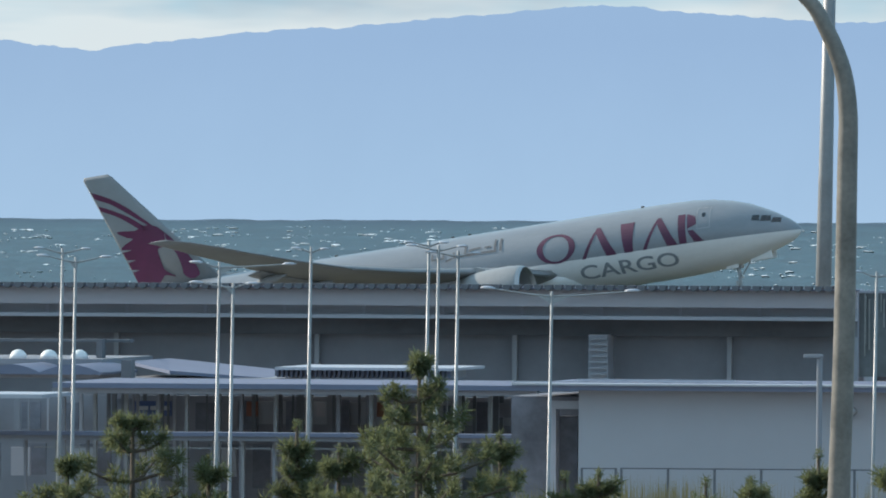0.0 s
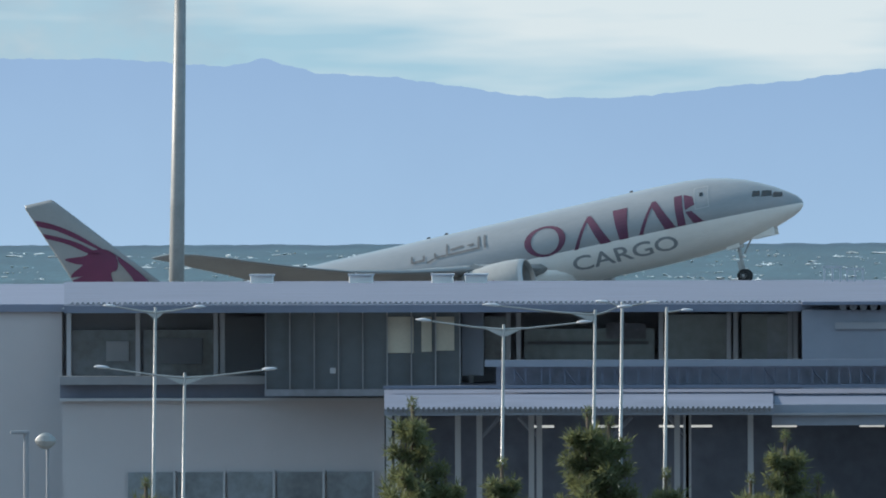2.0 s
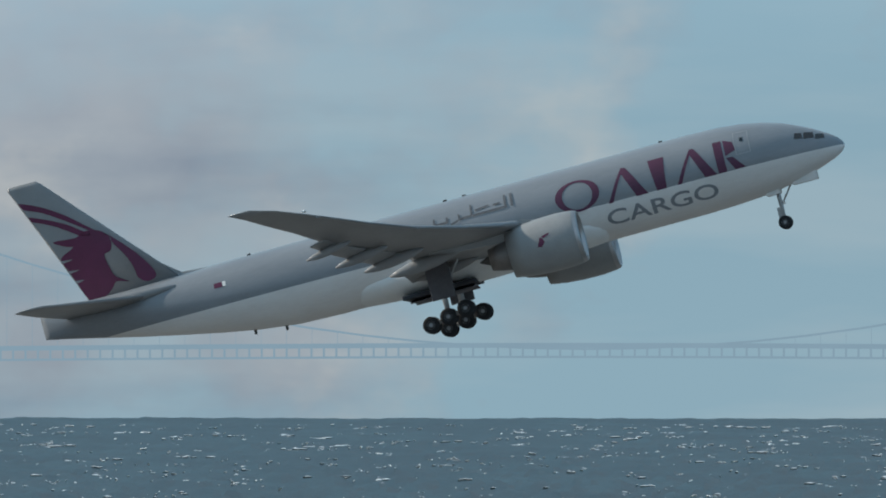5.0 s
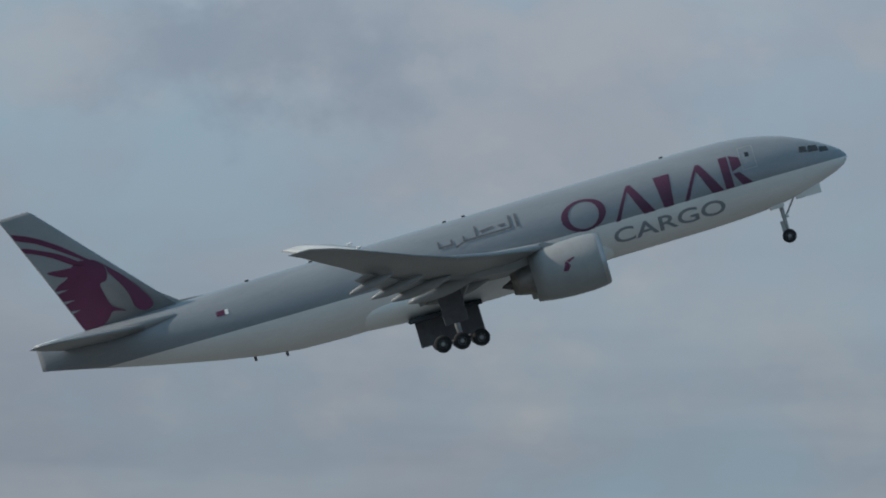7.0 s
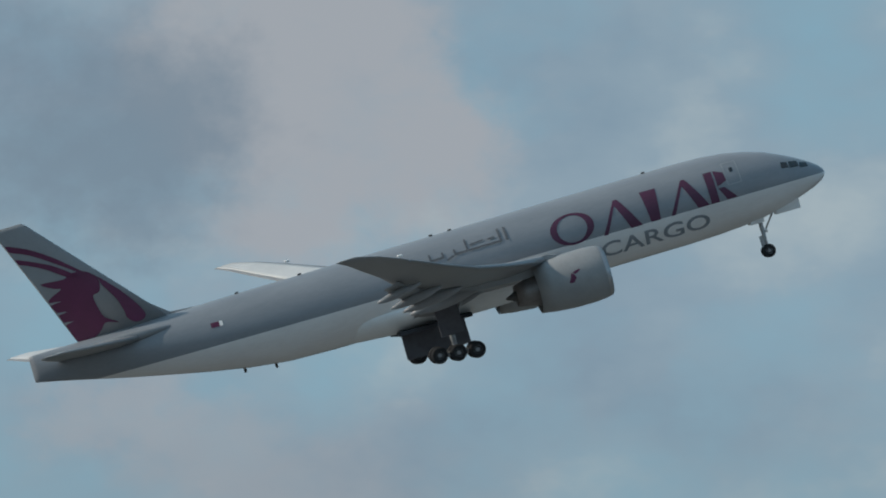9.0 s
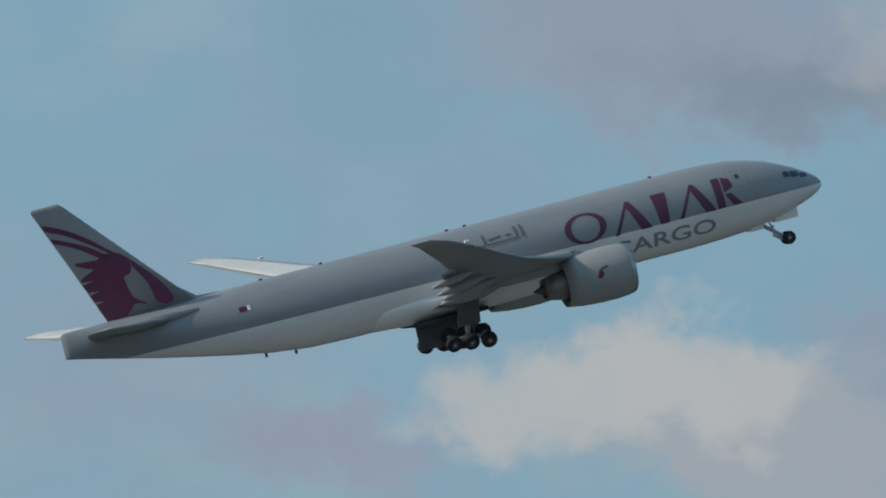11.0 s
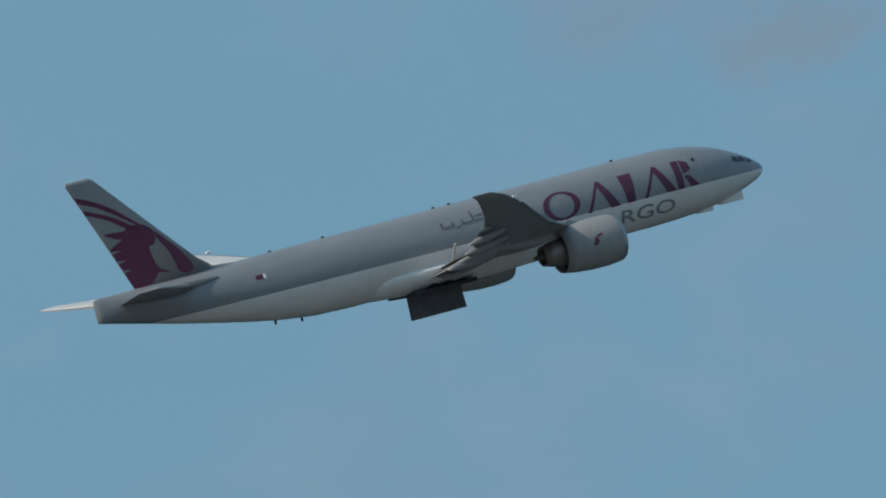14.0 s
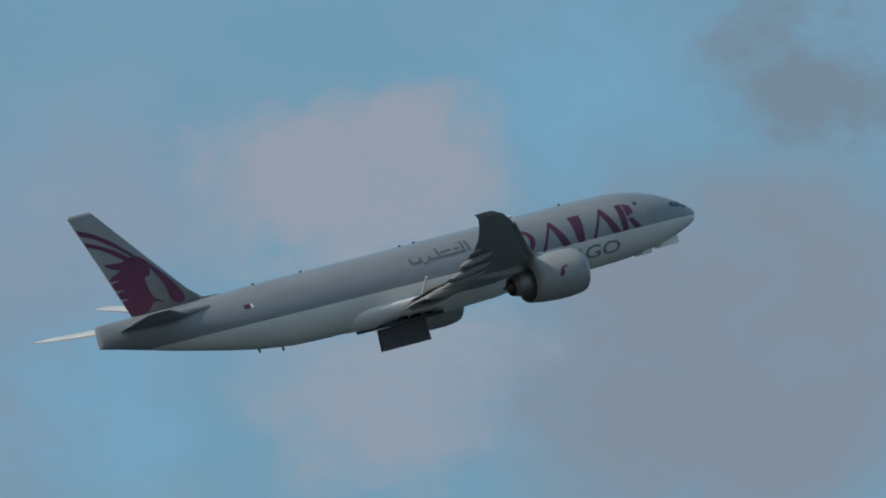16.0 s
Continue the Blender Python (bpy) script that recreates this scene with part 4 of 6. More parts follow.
    part("lettering", wrap(stretch_to(text_flat("CARGO", 1.5), 8.7, 1.3), -18.6, -2.35, 0.03), letter_grey, body, "grey word CARGO")
    # second mark, unreadable script: plain bars
    bars = [[(0, 0), (0.16, 0), (0.16, 0.62), (0, 0.62)], [(0.16, 0.0), (1.0, 0.0), (1.0, 0.15), (0.16, 0.15)], [(1.0, 0.0), (1.16, 0.0), (1.16, 0.5), (1.0, 0.5)], [(1.3, -0.3), (1.9, -0.1), (1.9, 0.06), (1.3, -0.14)],
            [(1.95, -0.05), (2.1, -0.05), (2.1, 0.5), (1.95, 0.5)], [(2.1, 0.0), (3.0, 0.0), (3.0, 0.15), (2.1, 0.15)], [(2.95, 0.15), (3.1, 0.15), (3.1, 1.1), (2.95, 1.1)], [(3.1, 0.0), (4.6, 0.0), (4.6, 0.15), (3.1, 0.15)],
            [(3.3, 0.4), (4.4, 0.52), (4.4, 0.66), (3.3, 0.54)], [(4.6, 0.0), (5.6, 0.0), (5.6, 0.15), (4.6, 0.15)], [(4.75, 0.45), (5.3, 0.45), (5.3, 0.6), (4.75, 0.6)], [(5.6, 0.0), (5.78, 0.0), (5.78, 1.2), (5.6, 1.2)], [(6.1, 0.0), (6.28, 0.0), (6.28, 1.2), (6.1, 1.2)]]
    part("script_mark", wrap(outline_mesh(bars, 0.2), -31.5, 1.05, 0.06), script_grey, body, "grey bars of unreadable script")
    part("flag", wrap(outline_mesh([[(0, 0), (0.66, 0), (0.66, 0.4), (0, 0.4)]], 0.3), -48.9, 0.95, 0.03), burgundy, body, "small flag, burgundy and white")
    part("flag_hoist", wrap(outline_mesh([[(0, 0), (0.26, 0), (0.26, 0.4), (0, 0.4)]], 0.3), -48.24, 0.95, 0.03), white_paint, body)
    for k in (0, 1, 2.4, 3.4, 4.4):
        part("registration_bar", wrap(outline_mesh([[(0, 0), (0.24, 0), (0.24, 0.32), (0, 0.32)]], 0.3), -48.6 + 0.42 * k, -0.3, 0.03), letter_grey, body)
    # emblem on the fin, plain shapes
    shapes = [[(0.0, 0.867), (0.39, 0.80), (0.659, 0.685), (0.798, 0.53), (0.88, 0.45), (0.79, 0.486), (0.589, 0.629), (0.335, 0.747), (0.0, 0.815)],
              [(0.0, 0.745), (0.237, 0.703), (0.512, 0.622), (0.647, 0.53), (0.70, 0.49), (0.562, 0.494), (0.36, 0.609), (0.132, 0.677), (0.0, 0.705)],
              [(0.60, 0.527), (0.84, 0.511), (0.865, 0.435), (0.70, 0.335), (0.571, 0.314), (0.486, 0.216), (0.45, 0.129), (0.53, 0.065), (0.407, 0.09), (0.305, 0.045), (0.167, 0.0), (0.01, 0.01), (0.012, 0.135), (0.015, 0.275), (0.03, 0.371), (0.297, 0.429), (0.22, 0.449), (0.093, 0.51), (0.45, 0.497)],
              [(0.85, 0.511), (0.90, 0.426), (0.915, 0.287), (0.885, 0.16), (0.83, 0.065), (0.73, 0.03), (0.66, 0.035), (0.64, 0.08), (0.694, 0.143), (0.769, 0.251), (0.814, 0.379), (0.872, 0.434)]]
    for name, q in zip(("emblem_stripe", "emblem_stripe", "emblem", "emblem"), shapes):
        part(name, fin_patch([curve_pts(q, 3)], plane, ""), burgundy, plane, "burgundy emblem shape")
    for k, v in enumerate((0.155, 0.24, 0.33)):
        bm = fin_patch([[(0.0, v), (0.12 + 0.03 * k, v + 0.012), (0.0, v + 0.025)]], plane, "")
        for q in bm.verts:
            q.co.y -= 0.02
        part("emblem_notch", bm, fin_grey, plane)
    # blade aerials
    for x in (-13.5, -29.0, -30.5, -41.0, -46.0):
        zc, rz, ry = station(-x)
        part("aerial", boxes((x - 0.15, x + 0.15, -0.03, 0.03, zc + rz - 0.05, zc + rz + 0.12), bevel=0.03), dark_metal, plane)
    for x in (-47.0, -44.6):
        zc, rz, ry = station(-x)
        part("drain_mast", boxes((x - 0.11, x + 0.11, -0.04, 0.04, zc - rz - 0.34, zc - rz + 0.05), bevel=0.03), dark_metal, plane)
    # wheel wells seen once the doors hang open
    part("wheel_bay", boxes((-35.2, -29.5, -3.0, 3.0, -3.74, -3.4), bevel=0.05), dark_bay, plane)
    built = [build_main_gear(plane, s) for s in (-1, 1)]
    gears, trucks = [g for g, k in built], [piece for g, k in built for piece in k]
    nose = build_nose_gear(plane)
    doors = []
    for s in (-1, 1):
        doors.append((s, part("gear_door", boxes((-34.8, -29.8, 0.0, s * 1.95, -0.06, 0.06), bevel=0.03), mat("door_inner", (0.11, 0.105, 0.115), 0.6, vary=0.2), plane, "large main gear door", Matrix.Translation((0, s * 0.12, -3.78)))))
        # fixed open nose doors
        part("nose_gear_door", boxes((-6.7, -5.6, s * 0.62 - 0.03, s * 0.62 + 0.03, -3.25, -2.5), bevel=0.03), white_paint, plane, "open nose gear door")
    fwd = part("nose_bay_door", boxes((-1.95, 0.0, -0.55, -0.50, -0.9, 0.0), bevel=0.03), white_paint, plane, "forward nose gear door", Matrix.Translation((-2.6, 0, -2.1)))
    fwd2 = part("nose_bay_door", boxes((-1.95, 0.0, 0.50, 0.55, -0.9, 0.0), bevel=0.03), white_paint, plane, "forward nose gear door", Matrix.Translation((-2.6, 0, -2.1)))
    return plane, gears, trucks, nose, doors, (fwd, fwd2)


aircraft, main_gears, truck_pieces, nose_gear, bay_doors, nose_doors = build_plane()


def motions():
    walk(aircraft, [(t, pose(x, y, z, bank, -pitch, HEADING)) for t, x, y, z, pitch, bank in PLANE_ROWS])
    for g, s in zip(main_gears, (-1, 1)):
        rows = [(0, 0), (8.7, 0), (9.6, 8), (11.0, 30), (12.0, 45), (12.6, 57), (13.2, 70), (13.8, 80), (16, 82)]
        walk(g, [(t, pose(-31.8, s * 5.5, -1.95, -s * a, 0, 0)) for t, a in rows])
    # the trucks swing level before they are drawn in
    for piece, local in truck_pieces:
        walk(piece, [(t, pose(0, 0, -4.0, 0, a, 0) @ local) for t, a in ((0, -13), (4.6, -13), (6.8, 6), (16, 8))])
    rows = [(0, 0), (9.0, 0), (10.0, 15), (11.0, 52), (11.5, 66), (12.0, 74), (12.5, 86), (13.0, 98), (13.5, 112), (16, 114)]
    walk(nose_gear, [(t, pose(-5.85, 0, -2.75, 0, -a, 0)) for t, a in rows])
    for s, d in bay_doors:
        rows = [(0, 0), (4.7, 0), (5.6, 45), (6.6, 86), (16, 86)]
        walk(d, [(t, pose(0, s * 0.12, -3.78, -s * a, 0, 0)) for t, a in rows])
    for k, d in enumerate(nose_doors):
        rows = [(0, 0.15), (4.7, 0.1), (6.5, 0.0), (16, 0.0)]
        walk(d, [(t, pose(-2.6, 0, -2.1 + lift, 0, 0, 0)) for t, lift in rows])


# ---- the terminal and its buildings ----
wall_grey = mat("wall_cladding", (0.41, 0.415, 0.44), 0.55, vary=0.03, scale=0.15, streak=True, bump=0.1)
wall_white = mat("wall_white", (0.455, 0.43, 0.45), 0.5, vary=0.045, scale=0.12, streak=True, bump=0.1)
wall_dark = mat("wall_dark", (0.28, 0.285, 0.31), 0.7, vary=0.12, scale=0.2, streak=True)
band_dark = mat("eave_dark", (0.16, 0.165, 0.18), 0.7, vary=0.15, scale=0.3)
roof_metal = mat("roof_metal", (0.195, 0.215, 0.285), 0.8, vary=0.10, scale=0.2, spec=0.15)
trim_white = mat("trim_white", (0.45, 0.46, 0.50), 0.45, vary=0.06, scale=0.3)
# dark colour that holds the shade of openings and recesses
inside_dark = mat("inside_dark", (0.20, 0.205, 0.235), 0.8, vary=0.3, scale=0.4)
steel_post = mat("galvanised_steel", (0.33, 0.33, 0.328), 0.45, metal=0.4, vary=0.12, scale=1.5)
window_glass = mat("window_glass", (0.19, 0.22, 0.25), 0.12, vary=0.4, scale=0.35, spec=0.7)
service_white = mat("service_white", (0.55, 0.535, 0.57), 0.5, vary=0.04, scale=0.12, streak=True, bump=0.1)
service_grey = mat("service_grey", (0.48, 0.475, 0.505), 0.55, vary=0.04, scale=0.15, streak=True, bump=0.1)
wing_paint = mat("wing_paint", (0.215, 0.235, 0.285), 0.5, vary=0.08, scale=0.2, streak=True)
canopy_metal = mat("canopy_metal", (0.17, 0.19, 0.25), 0.85, vary=0.12, scale=0.25, spec=0.1)
bay_glass = mat("bay_glass", (0.205, 0.245, 0.255), 0.15, vary=0.3, scale=0.3, streak=True, spec=0.6)
lobby_glass = mat("lobby_glass", (0.085, 0.11, 0.135), 0.08, vary=0.25, scale=0.25, streak=True, spec=0.7)
# the bluish shade under the entrance canopy is put into this colour
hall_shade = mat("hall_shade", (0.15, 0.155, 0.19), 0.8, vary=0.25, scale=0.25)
screen_mat = mat("screen_panel", (0.105, 0.12, 0.122), 0.2, vary=0.42, scale=0.55, streak=True, spec=0.6, fine=4.0)
# paler panels; also the colour of the reflected-daylight strips
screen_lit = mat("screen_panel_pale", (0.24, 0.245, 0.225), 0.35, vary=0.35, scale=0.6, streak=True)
navy = mat("navy_letters", (0.028, 0.033, 0.060), 0.5, vary=0.1)
blue_paint = mat("blue_paint", (0.08, 0.115, 0.24), 0.5, vary=0.1)
orange_paint = mat("orange_poster", (0.25, 0.105, 0.07), 0.6, vary=0.2)
lamp_on = glow("lit_tube", (0.85, 0.88, 0.85), 0.6, 0.03, 1.0)
rust_brown = mat("weathered_pole", (0.235, 0.21, 0.18), 0.5, metal=0.3, vary=0.3, scale=2.5)
lamp_dark = mat("lamp_housing", (0.075, 0.07, 0.075), 0.5, vary=0.2, scale=2.0)
pole_grey = mat("pole_paint", (0.27, 0.265, 0.26), 0.45, metal=0.2, vary=0.14, scale=1.2)


def thing(name, label, category, group="", u=None, y=0.0):
    return empty(name, Matrix.Translation((px(u, y), y, 0)) if u is not None else Matrix.Identity(4), label, category, group)


def slab(name, u0, u1, v0, v1, y, depth, material, parent, label="", bevel=0.0):
    """One box-shaped part, given by bearings, drops and front distance, in the space of its thing."""
    r = span(u0, u1, v0, v1, y, depth)
    o = parent.matrix_basis.translation if parent else Vector((0, 0, 0))
    return part(name, boxes((r[0] - o.x, r[1] - o.x, r[2] - o.y, r[3] - o.y, r[4] - o.z, r[5] - o.z), bevel=bevel), material, parent, label)


def ribs(name, u0, u1, step, v0, v1, y, depth, material, parent, fill=0.5):
    """A row of alike pieces that share one mesh."""
    o = parent.matrix_basis.translation
    n = int((u1 - u0) / step)
    me = None
    for i in range(n):
        u = u0 + step * (i + 0.5)
        w = step * fill / 2 / UNIT * y
        x = px(u, y)
        if me is None:
            z0, z1 = pz(u, v1, y), pz(u, v0, y)
            bm = bmesh.new()
            h = z1 - z0
            loft(bm, [[(-w, 0, h), (-w * 0.75, 0, h * 0.25), (0, 0, 0), (w * 0.75, 0, h * 0.25), (w, 0, h)], [(-w, depth, h), (-w * 0.75, depth, h * 0.25), (0, depth, 0), (w * 0.75, depth, h * 0.25), (w, depth, h)]])
            ob = part(name, bm, material, parent, at=Matrix.Translation((x - o.x, y - o.y, pz(u, v1, y))))
            me = ob.data
        else:
            part(name, me, material, parent, at=Matrix.Translation((x - o.x, y - o.y, pz(u, v1, y))))


def long_terminal():
    t = thing("terminal_building", "long low grey terminal with ribbed metal roof edge", "terminal", u=100, y=760)
    slab("wall", -1500, 1500, 200, 700, 753, 8, wall_dark, t)
    slab("roof", -1500, 1516, 117, 119.5, 748.6, 2.5, roof_metal, t)
    slab("fascia", -1500, 1516, 119.5, 150, 749, 1.0, wall_white, t)
    slab("fascia_groove", -1500, 1516, 150, 166, 750.3, 6, wall_grey, t)
    for i in range(12):
        slab("groove_tick", -60 + 140 * i, -55 + 140 * i, 150, 166, 750.2, 0.7, trim_white, t)
    slab("fascia_lip", -1500, 1516, 166, 172.5, 749.4, 6, trim_white, t)
    slab("eave_band", -1500, 1512, 172.5, 201, 752, 3, band_dark, t)
    for u in (205, 560, 910, 1290):
        slab("pilaster", u - 4, u + 4, 201, 300, 752.6, 1, wall_grey, t)
    tower = slab("louvre_tower", 1041, 1075, 200, 280, 751, 4, trim_white, t, "pale louvred shaft")
    for i in range(7):
        slab("louvre", 1043, 1073, 206 + 10.5 * i, 209 + 10.5 * i, 750.7, 0.5, wall_grey, t)
    ribs("roof_rib", -200, 1512, 18.4, 112.5, 123, 748.4, 0.8, band_dark, t, 0.75)


def left_halls():
    """Walkways, canopies and small roofs in front of the long terminal."""
    t = thing("covered_walkway", "covered walkway with steel columns and pale roof edge", "walkway", u=500, y=700)
    slab("roof", 92, 1010, 291, 300, 700, 16, roof_metal, t)
    slab("roof_edge", 92, 950, 300, 309, 700.4, 0.6, wall_grey, t)
    slab("back_wall", -400, 1010, 312, 700, 716, 0.5, wall_dark, t)
    slab("panel_wall", 430, 905, 322, 362, 715.5, 0.4, wall_grey, t)
    rnd = random.Random(5)
    for i in range(17):
        u = 110 + 54 * i + rnd.uniform(-8, 8)
        slab("column", u - 3, u + 3, 309, 640, 703, 0.3, steel_post if i % 3 else wall_dark, t)
    for i in range(46):
        u = rnd.uniform(-80, 950)
        w = rnd.choice((1.6, 2.2, 3.0, 5.0))
        slab("post", u - w, u + w, 309, rnd.choice((378, 378, 640)), 705 + 0.2 * i, 0.18, rnd.choice((band_dark, wall_dark, band_dark, trim_white)), t)
    # flat dark panels set at random stand in for the shaded interior
    for i in range(12):
        u = -60 + 84 * i + rnd.uniform(-25, 25)
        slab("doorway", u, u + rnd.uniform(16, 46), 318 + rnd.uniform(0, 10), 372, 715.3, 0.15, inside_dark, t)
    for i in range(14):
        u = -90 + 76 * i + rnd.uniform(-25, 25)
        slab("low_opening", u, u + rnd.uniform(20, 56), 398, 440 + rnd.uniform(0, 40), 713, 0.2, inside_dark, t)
    slab("mid_rail", 60, 950, 404, 406.5, 699, 0.1, steel_post, t)
    for u0, u1, m in ((238, 304, blue_paint), (436, 456, orange_paint), (655, 680, orange_paint), (560, 575, wall_white), (880, 905, wall_dark)):
        slab("notice_panel", u0, u1, 322, 348, 711, 0.15, m, t, "coloured notice panel, unreadable")
    for u0, u1 in ((244, 262), (266, 282), (286, 300)):
        slab("notice_bar", u0, u1, 331, 338, 710.9, 0.08, trim_white, t)
    slab("beam", -300, 955, 377, 384, 696, 1.5, roof_metal, t, "pale horizontal beam")
    # dark strip put where the beam's shade falls
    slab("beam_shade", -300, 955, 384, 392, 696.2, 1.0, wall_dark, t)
    for i in range(20):
        u = -120 + 55 * i
        slab("post", u - 2.5, u + 2.5, 392, 640, 697, 0.25, wall_dark if i % 2 else steel_post, t)
    for i in range(8):
        u = 20 + 115 * i + rnd.uniform(-20, 20)
        slab("bay_panel", u, u + 34, 405, 455, 712, 0.3, wall_grey if i % 2 else wall_white, t)
    slab("parking_canopy", -300, 75, 311, 318, 690, 8, trim_white, t)
    # skylit roof on the left
    s = thing("skylight_roof", "low roof with a row of white dome skylights", "roof", u=100, y=730)
    o = s.matrix_basis.translation
    slab("roof_slab", -400, 180, 248, 258, 730, 14, wall_dark, s)
    slab("upper_frame", -400, 230, 213, 218, 734, 1, band_dark, s)
    slab("upper_frame_post", 170, 180, 213, 262, 733, 1, band_dark, s)
    slab("lower_roof", -400, 176, 272, 282, 724, 10, trim_white, s)
    for u in (-60, 32, 86, 140):
        bm = bmesh.new()
        r = 0.34
        loft(bm, [[(r * k * math.cos(a), r * k * math.sin(a), h) for a in [2 * math.pi * j / 12 for j in range(12)]] for k, h in ((1, 0), (0.9, 0.16), (0.62, 0.28), (0.2, 0.34))])
        part("dome_skylight", bm, white_paint, s, "white acrylic dome", Matrix.Translation((px(u, 728) - o.x, 728 - o.y, pz(u, 248, 728))), True)
    for k, (u0, u1) in enumerate(((-30, 70), (70, 178))):
        bm = bmesh.new()
        loft(bm, [[(px(u0 + (u1 - u0) * i / 8, 722) - o.x, d, pz(u0, 272 - 14 * math.sin(math.pi * i / 8), 722)) for i in range(9)] + [(px(u1, 722) - o.x, d, pz(u0, 276, 722)), (px(u0, 722) - o.x, d, pz(u0, 276, 722))] for d in (-8, 2)])
        part("arched_roof", bm, roof_metal, s)
    # pitched metal roofs between
    r = thing("metal_shed_roof", "light metal shed roofs with ribbed strip", "roof", u=500, y=720)
    o = r.matrix_basis.translation
    bm = bmesh.new()
    p = [(228, 252, 722), (300, 246, 740), (486, 264, 740), (486, 281, 722), (300, 268, 718)]
    low = [bm.verts.new((px(u, y) - o.x, y - o.y, pz(u, v, y))) for u, v, y in p]
    bm.faces.new(low)
    geo = bmesh.ops.extrude_face_region(bm, geom=bm.faces[:])
    bmesh.ops.translate(bm, verts=[g for g in geo["geom"] if isinstance(g, bmesh.types.BMVert)], vec=(0, 0, -0.12))
    part("sheet_roof", bm, roof_metal, r)
    slab("shed_wall", 215, 486, 281, 300, 719, 8, wall_dark, r)
    slab("shed_post", 214, 232, 250, 290, 717, 1, band_dark, r)
    slab("ribbed_roof", 486, 800, 261, 266, 717, 10, trim_white, r)
    # darker block holds the shade under the ribbed roof
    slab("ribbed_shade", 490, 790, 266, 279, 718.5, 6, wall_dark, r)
    ribs("roof_rib", 486, 800, 8.4, 264, 279, 717.6, 0.6, roof_metal, r, 0.6)


def front_building():
    t = thing("front_building", "plain pale flat-roofed building with long blank wall", "building", u=1800, y=680)
    slab("wall", 1024, 2655, 300, 760, 681, 17, wall_grey, t)
    slab("roof_edge", 905, 2655, 291, 300, 680, 18.5, roof_metal, t)
    slab("roof_flashing", 905, 2655, 288, 291.5, 679.9, 2, wall_grey, t)
    for u0, u1, v in ((905, 1420, 283), (1020, 1300, 279), (905, 1180, 286)):
        slab("roof_pipe", u0, u1, v, v + 2.5, 690, 0.3, trim_white, t)
    # solid block; the recess's shade is put into its dark colour
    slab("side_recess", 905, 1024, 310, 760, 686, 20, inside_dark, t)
    slab("door_frame", 968, 1024, 318, 332, 682, 1, trim_white, t)
    slab("door_jamb", 970, 984, 332, 600, 682.5, 1, trim_white, t)
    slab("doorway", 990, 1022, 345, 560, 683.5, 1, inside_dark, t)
    slab("nameplate", 1905, 1995, 322, 344, 680.85, 0.12, mat("plate_grey", (0.30, 0.30, 0.33), 0.5), t)
    for u in (2090, 2660, 1515):
        o = t.matrix_basis.translation
        part("wall_lamp", canoe(0.55, 0.19), steel_post, t, at=Matrix.Translation((px(u, 680) - o.x, 680.5 - o.y, pz(u, 334, 680))))
    # railing at the foot
    for k, (u0, u1) in enumerate(((1030, 1090), (1100, 1760))):
        f = thing("mesh_fence", "low steel mesh fence along the wall foot", "fence", u=u0, y=620)
        n = max(2, int((u1 - u0) / 82))
        for i in range(n + 1):
            u = u0 + (u1 - u0) * i / n
            slab("post", u - 2, u + 2, 436, 5000, 620, 0.1, band_dark, f)
        slab("rail", u0, u1, 436, 438.5, 620, 0.08, band_dark, f)


def wire_fence():
    """A pale wire fence with outward-bent posts before the hall's blank wall."""
    f = thing("wire_fence", "pale wire fence with bent posts before the blank wall", "fence", u=3560, y=600)
    o = f.matrix_basis.translation
    k = 600 / UNIT
    for i in range(5):
        u = 3548 + 24 * i
        x, z = px(u, 600) - o.x, pz(u, 383, 600)
        part("post", tube(bmesh.new(), [(x, 0, 0), (x, 0, z), (x - 7 * k, 0, z + 13 * k)], 0.03, 6), steel_post, f)
    for v in (385, 405, 425):
        slab("rail", 3548, 3644, v, v + 1.5, 600.1, 0.03, steel_post, f)


def screen_run(u0, u1, v0, v1, y, panels, lit, label):
    s = thing("wind_screen", label, "screen", u=u0, y=y)
    rnd = random.Random(int(u0))
    w = (u1 - u0) / panels
    for i in range(panels):
        a = u0 + w * i
        slab("panel", a + 1.2, a + w - 1.2, v0 + 2, v1, y, 0.12, screen_lit if i in lit else screen_mat, s)
        slab("mullion", a - 1.2, a + 1.2, v0, v1 + 4, y - 0.1, 0.25, wall_dark, s)
        # pale strips stand in for streaks of daylight reflected in the sheet
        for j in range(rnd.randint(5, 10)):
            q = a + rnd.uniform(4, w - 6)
            slab("daylight_streak", q, q + rnd.uniform(1.2, 3.5), v0 + rnd.uniform(3, 14), v0 + rnd.uniform(30, 118), y - 0.13 - 0.012 * j, 0.1, screen_lit, s)
    slab("top_rail", u0, u1, v0 - 1, v0 + 2.5, y - 0.15, 0.4, wall_dark, s)
    ribs("top_rib", u0, u1, 11.5, v0 - 4, v0 + 1, y - 0.1, 0.3, trim_white, s, 0.55)
    for i in range(int((u1 - u0) / 132)):
        a = u0 + 132 * i + 10
        slab("foot", a, a + 22, v1, v1 + 22, y, 0.4, wall_grey, s)
    # dark strip put in for the shade below the panels
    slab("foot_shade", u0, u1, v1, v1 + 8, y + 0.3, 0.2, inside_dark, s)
    slab("backing", u0, u1, v0 + 6, v1, y + 1.2, 0.2, wall_dark, s)
    return s


